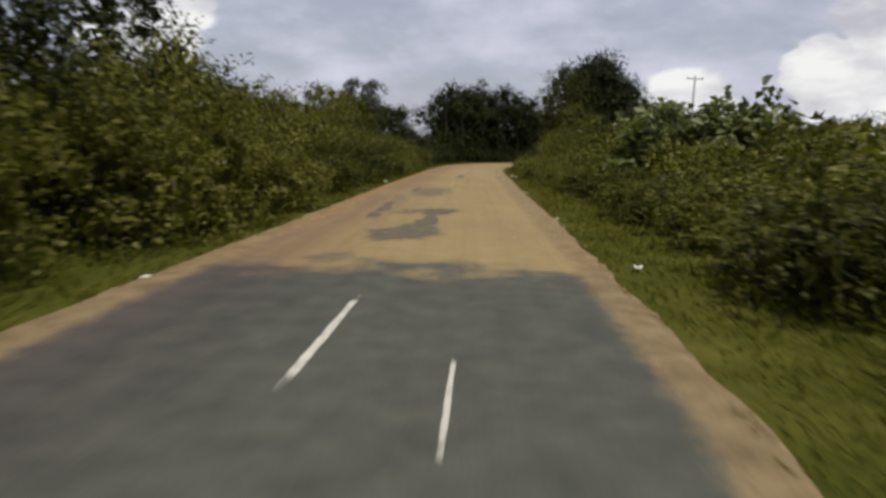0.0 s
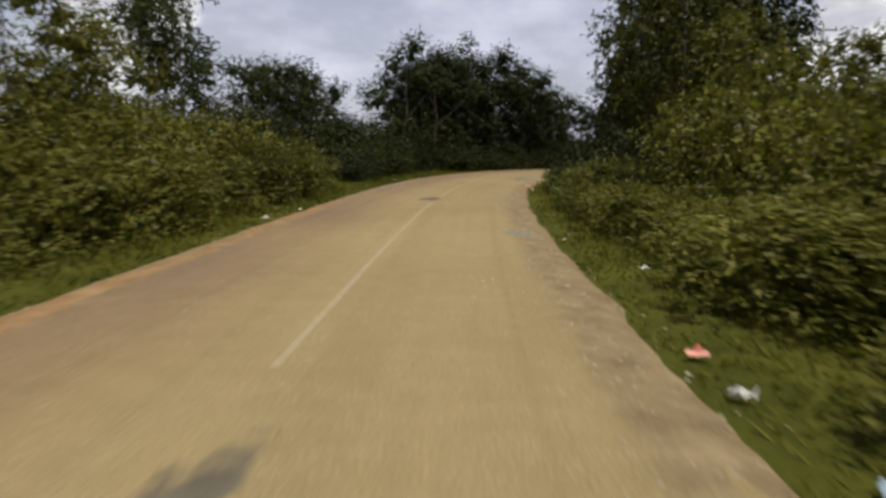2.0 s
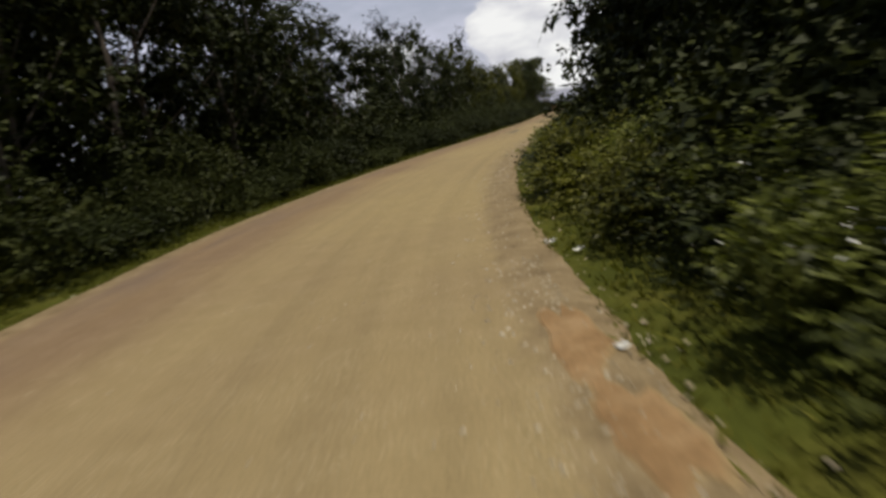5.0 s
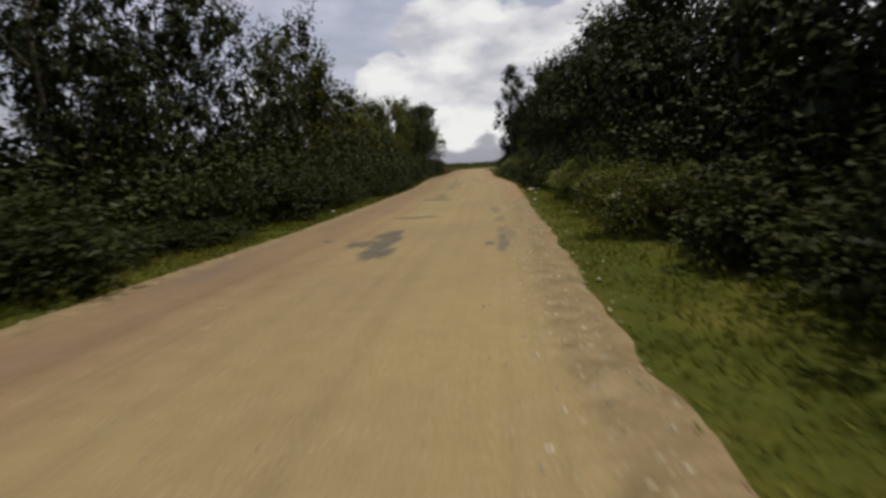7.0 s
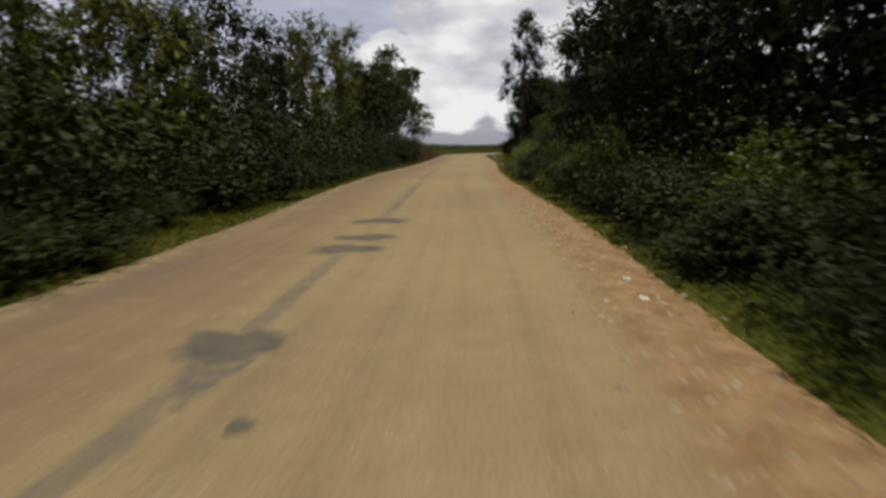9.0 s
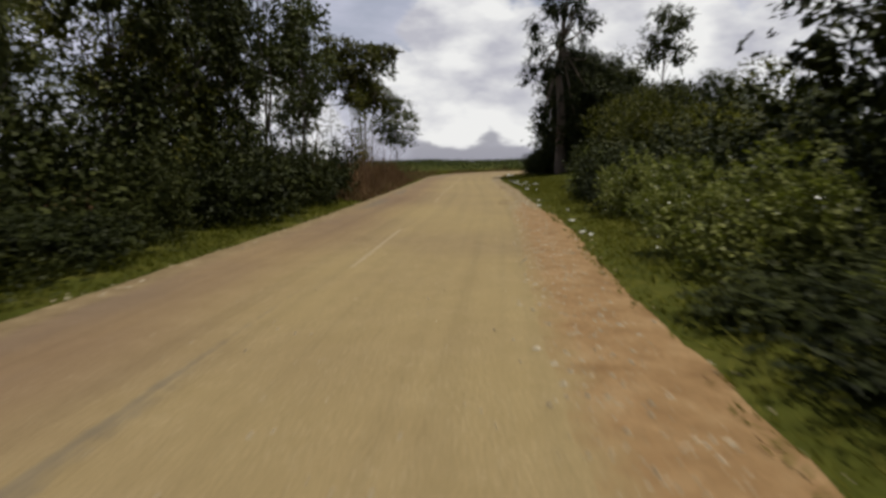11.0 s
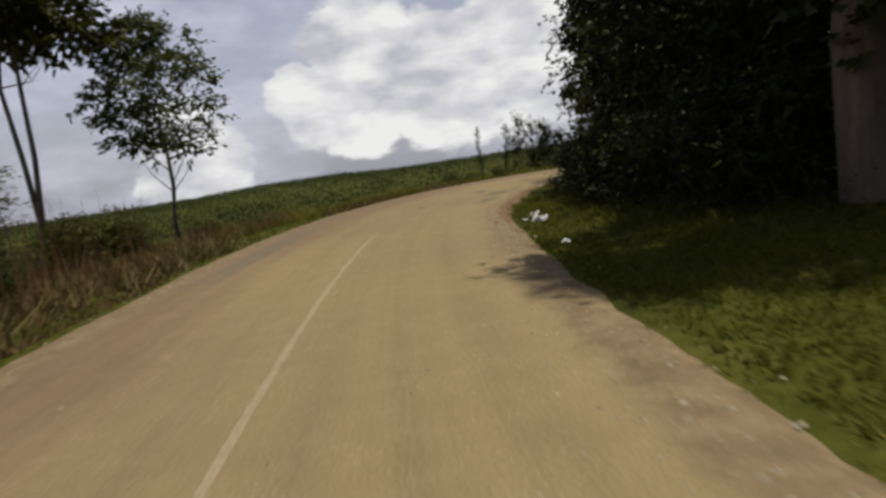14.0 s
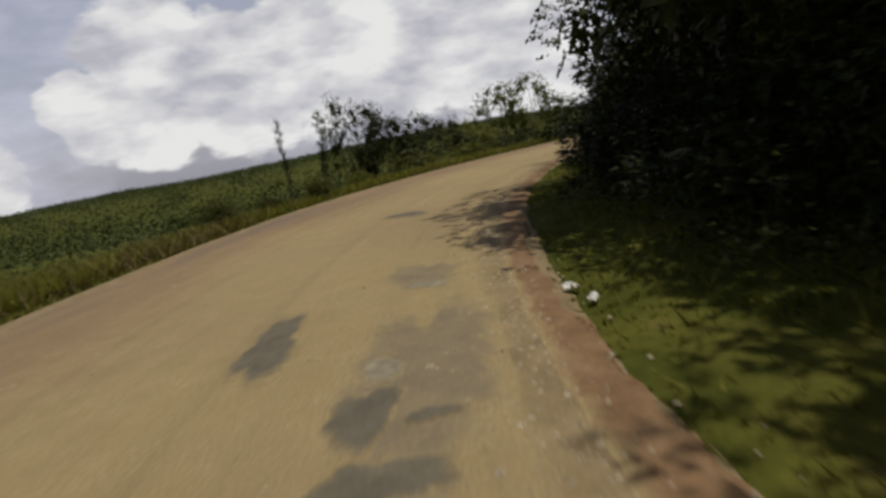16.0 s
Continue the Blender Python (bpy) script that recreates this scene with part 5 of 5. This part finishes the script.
# ------------------------------------------------------------------ litter and stones
def scrap(label, s, d, size, mat, seed, tall=0.35, name="litter"):
    """A crumpled sheet lying on the ground."""
    r = np.random.default_rng(seed)
    k = 6
    g = np.linspace(-0.5, 0.5, k)
    cx, cy = on_road(s, d)
    turn = r.uniform(0, 6.3)
    asp = r.uniform(0.45, 0.8)
    bumps = np.abs(r.normal(0, 0.5, (k, k))) * size * tall
    vs = []
    for i in range(k):
        for j in range(k):
            px, py = g[i] * size + r.normal(0, 0.06) * size, g[j] * size * asp + r.normal(0, 0.06) * size
            vs.append((px * math.cos(turn) - py * math.sin(turn), px * math.sin(turn) + py * math.cos(turn), bumps[i, j] + 0.004))
    fs = [(i * k + j, i * k + j + 1, (i + 1) * k + j + 1, (i + 1) * k + j) for i in range(k - 1) for j in range(k - 1)]
    me = mesh_of(name, vs, fs, mat)
    ob = new(name, me)
    ob.matrix_basis = Matrix.Translation((float(cx), float(cy), max(float(land(s, d)) + (0.035 if abs(d) < 3.1 else 0.04), 0.007 if 70 < s < 76 and 2.5 < d < 2.9 else -9.0)))
    ob.modifiers.new("thickness", "SOLIDIFY").thickness = 0.004
    return tagged(ob, label, "litter", "roadside litter")


WHITE_BIT = plain("white paper", (0.66, 0.65, 0.60), 0.6)
DARK_BIT = plain("dark debris", (0.05, 0.042, 0.032), 0.9)
CARD = plain("pale cardboard", (0.62, 0.52, 0.34), 0.8)
PINK = plain("pink wrapper", (0.72, 0.30, 0.24), 0.5)
BLUE_BIT = plain("pale blue plastic", (0.45, 0.60, 0.72), 0.4)
for i, (s, d, size) in enumerate(((13.0, 3.05, 0.16), (11.0, -2.72, 0.10), (19.5, 2.8, 0.10), (33.5, -3.0, 0.12), (29.0, 2.85, 0.14), (45.6, 3.12, 0.16), (50.5, 3.7, 0.14), (55.0, -2.96, 0.14),
                                  (53.4, 3.0, 0.07), (57.0, -2.8, 0.14), (72.5, -3.4, 0.12), (70.0, 3.1, 0.12), (69.0, 3.15, 0.11), (83.0, 3.2, 0.12), (81.0, 3.0, 0.16), (80.5, 2.98, 0.07),
                                  (92.0, 3.46, 0.10), (92.6, 3.25, 0.12), (89.0, 3.12, 0.08), (143.5, -3.7, 0.16), (151.0, 3.76, 0.12), (146.0, 3.45, 0.12), (162.0, 2.9, 0.12), (163.0, 2.95, 0.10),
                                  (163.5, 2.66, 0.07), (208.0, 3.45, 0.20), (211.5, 3.75, 0.12), (205.5, 3.4, 0.13), (205.0, 3.5, 0.12), (231.0, 3.9, 0.16), (216.0, 3.25, 0.14), (213.5, 3.05, 0.14),
                                  (233.2, 4.25, 0.28), (232.0, 4.75, 0.26), (225.0, 3.55, 0.20), (225.0, 4.05, 0.12), (234.0, 3.7, 0.2), (236.5, 4.05, 0.22), (231.5, 3.75, 0.22), (230.5, 4.25, 0.12),
                                  (237.5, 3.7, 0.14), (236.0, 3.75, 0.13), (235.0, 3.7, 0.12), (248.0, 3.78, 0.18), (254.0, 3.98, 0.22), (253.5, 3.85, 0.12), (252.5, 3.62, 0.12), (267.5, 3.77, 0.16), (267.0, 3.86, 0.14))):
    scrap("scrap of white litter on the road verge", s, d, size, WHITE_BIT, 400 + i)
# dark scraps stand for a strip of dirt and debris, white ones for paper
for i in range(30):
    q = i / 29
    dark = i % 3 != 0
    scrap("dark scrap of debris among litter in the grass" if dark else "torn white paper among litter in the grass", 239.8 - 4.4 * q + 0.3 * math.sin(i * 2.3), 3.84 + 0.16 * math.sin(i * 1.7), 0.16 if dark else 0.10, DARK_BIT if dark else WHITE_BIT, 520 + i, 0.3)
scrap("crumpled pink wrapper on the verge", 46.5, 3.12, 0.17, PINK, 501)
scrap("pale blue plastic scrap in the grass", 44.3, 3.3, 0.22, BLUE_BIT, 502)
scrap("white rag lying on orange gravel", 73.0, 2.82, 0.17, WHITE_BIT, 503, 0.2)
scrap("flattened pale cardboard box on the verge", 154.2, 3.85, 0.62, CARD, 504, 0.14, "cardboard")
scrap("white plastic bag lying on the grass verge", 251.8, 3.9, 0.34, WHITE_BIT, 505, 0.5, "plastic_bag")


def build_gravel():
    rng = np.random.default_rng(61)
    n = 34000
    s = rng.uniform(2, 285, n)
    side = np.where(rng.uniform(0, 1, n) < 0.78, 1, -1)
    d = np.where(side > 0, right_edge(s) - 0.50 + rng.normal(0, 0.30, n), -(left_edge(s) - 0.15 + rng.normal(0, 0.15, n)))
    loose = rng.uniform(0, 1, n) < 0.3
    d = np.where(loose, rng.uniform(-1.5, 2.6, n), d)
    heap = rng.uniform(0, 1, n) < 0.26
    spot = rng.integers(0, 4, n)
    s = np.where(heap, np.choose(spot, (rng.uniform(77, 92, n), rng.uniform(146, 176, n), rng.uniform(190, 216, n), rng.uniform(250, 272, n))), s)
    d = np.where(heap, right_edge(s) - np.choose(spot, (0.35, 0.7, 0.7, 0.4)) + rng.normal(0, 0.2, n), d)
    loose &= ~heap
    keep = s > 15
    s, d, loose = s[keep], d[keep], loose[keep]
    n = len(s)
    x, y = on_road(s, d)
    size = 0.009 + 0.030 * rng.uniform(0, 1, n) ** 3
    size = np.where(loose, size * 0.55, np.where((s < 100) | (s > 240), size * 0.75, size))
    c = np.column_stack([x, y, np.where(np.abs(d) < np.where(d > 0, right_edge(s), left_edge(s)) - 0.22, 0.003, -0.02)])
    o = np.array([(1, 0, 0), (0, 1, 0), (-1, 0, 0), (0, -1, 0), (0, 0, 0.7)], float)
    a = rng.uniform(0, 6.3, n)
    rot = np.stack([np.stack([np.cos(a), -np.sin(a), 0 * a], 1), np.stack([np.sin(a), np.cos(a), 0 * a], 1), np.stack([0 * a, 0 * a, 1 + 0 * a], 1)], 1)
    pts = np.einsum("nij,kj->nki", rot, o) * (size[:, None] * rng.uniform(0.6, 1.4, (n, 5)))[:, :, None] + c[:, None, :]
    tri = np.array([(0, 1, 4), (1, 2, 4), (2, 3, 4), (3, 0, 4)])
    me = quads_mesh("gravel", pts[:, tri].reshape(-1, 3), 3, STONE)
    tagged(new("gravel", me), "loose pale stone chippings along the road edges", "gravel", kind="stuff")


build_gravel()


def stone(s, d, size, seed):
    r = np.random.default_rng(seed)
    bm = bmesh.new()
    bmesh.ops.create_icosphere(bm, subdivisions=2, radius=size)
    for v in bm.verts:
        v.co *= 1 + r.normal(0, 0.10)
        v.co.z *= 0.6
    me = bpy.data.meshes.new("stone")
    bm.to_mesh(me)
    bm.free()
    me.materials.append(STONE)
    x, y = on_road(s, d)
    ob = new("stone", me)
    ob.matrix_basis = Matrix.Translation((float(x), float(y), -0.03 + size * 0.35))
    tagged(ob, "small pale stone on the gravel shoulder", "stone", "shoulder stones")


for i, (s, d) in enumerate(((163.0, 2.56), (161.5, 2.65), (164.2, 2.62), (160.6, 2.5), (159.2, 2.4), (158.0, 2.7), (152.5, 2.05), (201.5, 2.6), (203.0, 2.5), (204.3, 2.55), (200.6, 2.75), (73.5, 2.6), (75.2, 2.4), (88.2, 3.0), (87.0, 2.9), (254.0, 3.05), (255.2, 3.2), (266.0, 2.54))):
    stone(s, d, 0.035 + 0.02 * ((i * 7) % 5) / 5, 600 + i)


# ------------------------------------------------------------------ power pole behind the trees
def power_pole(s, d, top):
    x, y = on_road(s, d)
    z = float(land(s, d))
    thing = tagged(new("power_pole"), "grey concrete power pole with a short crossarm", "utility pole")
    thing.matrix_basis = Matrix.Translation((float(x), float(y), z))
    h = top - z
    v, f = [], []
    tube(v, f, [(0, 0, -0.3), (0.02, 0, h * 0.5), (0.03, 0, h)], [0.17, 0.14, 0.10], 10)
    part("post", mesh_of("post", v, f, CONCRETE, True), thing)
    bm = bmesh.new()
    bmesh.ops.create_cube(bm, size=1.0, matrix=Matrix.Translation((0.03, 0, h - 0.28)) @ Matrix.Diagonal((2.3, 0.12, 0.13, 1)))
    bmesh.ops.bevel(bm, geom=bm.edges[:], offset=0.015, segments=1, affect="EDGES")
    me = bpy.data.meshes.new("crossarm")
    bm.to_mesh(me)
    bm.free()
    me.materials.append(CONCRETE)
    arm = part("crossarm", me, thing)
    for k in (-1.0, 0.03, 1.06):
        v, f = [], []
        z0 = h - 0.215 if k != 0.03 else h - 0.01
        tube(v, f, [(k, 0, z0), (k, 0, z0 + 0.09), (k, 0, z0 + 0.12), (k, 0, z0 + 0.22)], [0.03, 0.06, 0.05, 0.035], 8)
        part("insulator", mesh_of("insulator", v, f, CERAMIC, True), thing if k == 0.03 else arm, "brown ceramic insulator")


CONCRETE = plain("weathered concrete", (0.30, 0.28, 0.25), 0.9)
CERAMIC = plain("glazed ceramic", (0.10, 0.05, 0.03), 0.3)
power_pole(110.0, 18.4, 12.4)
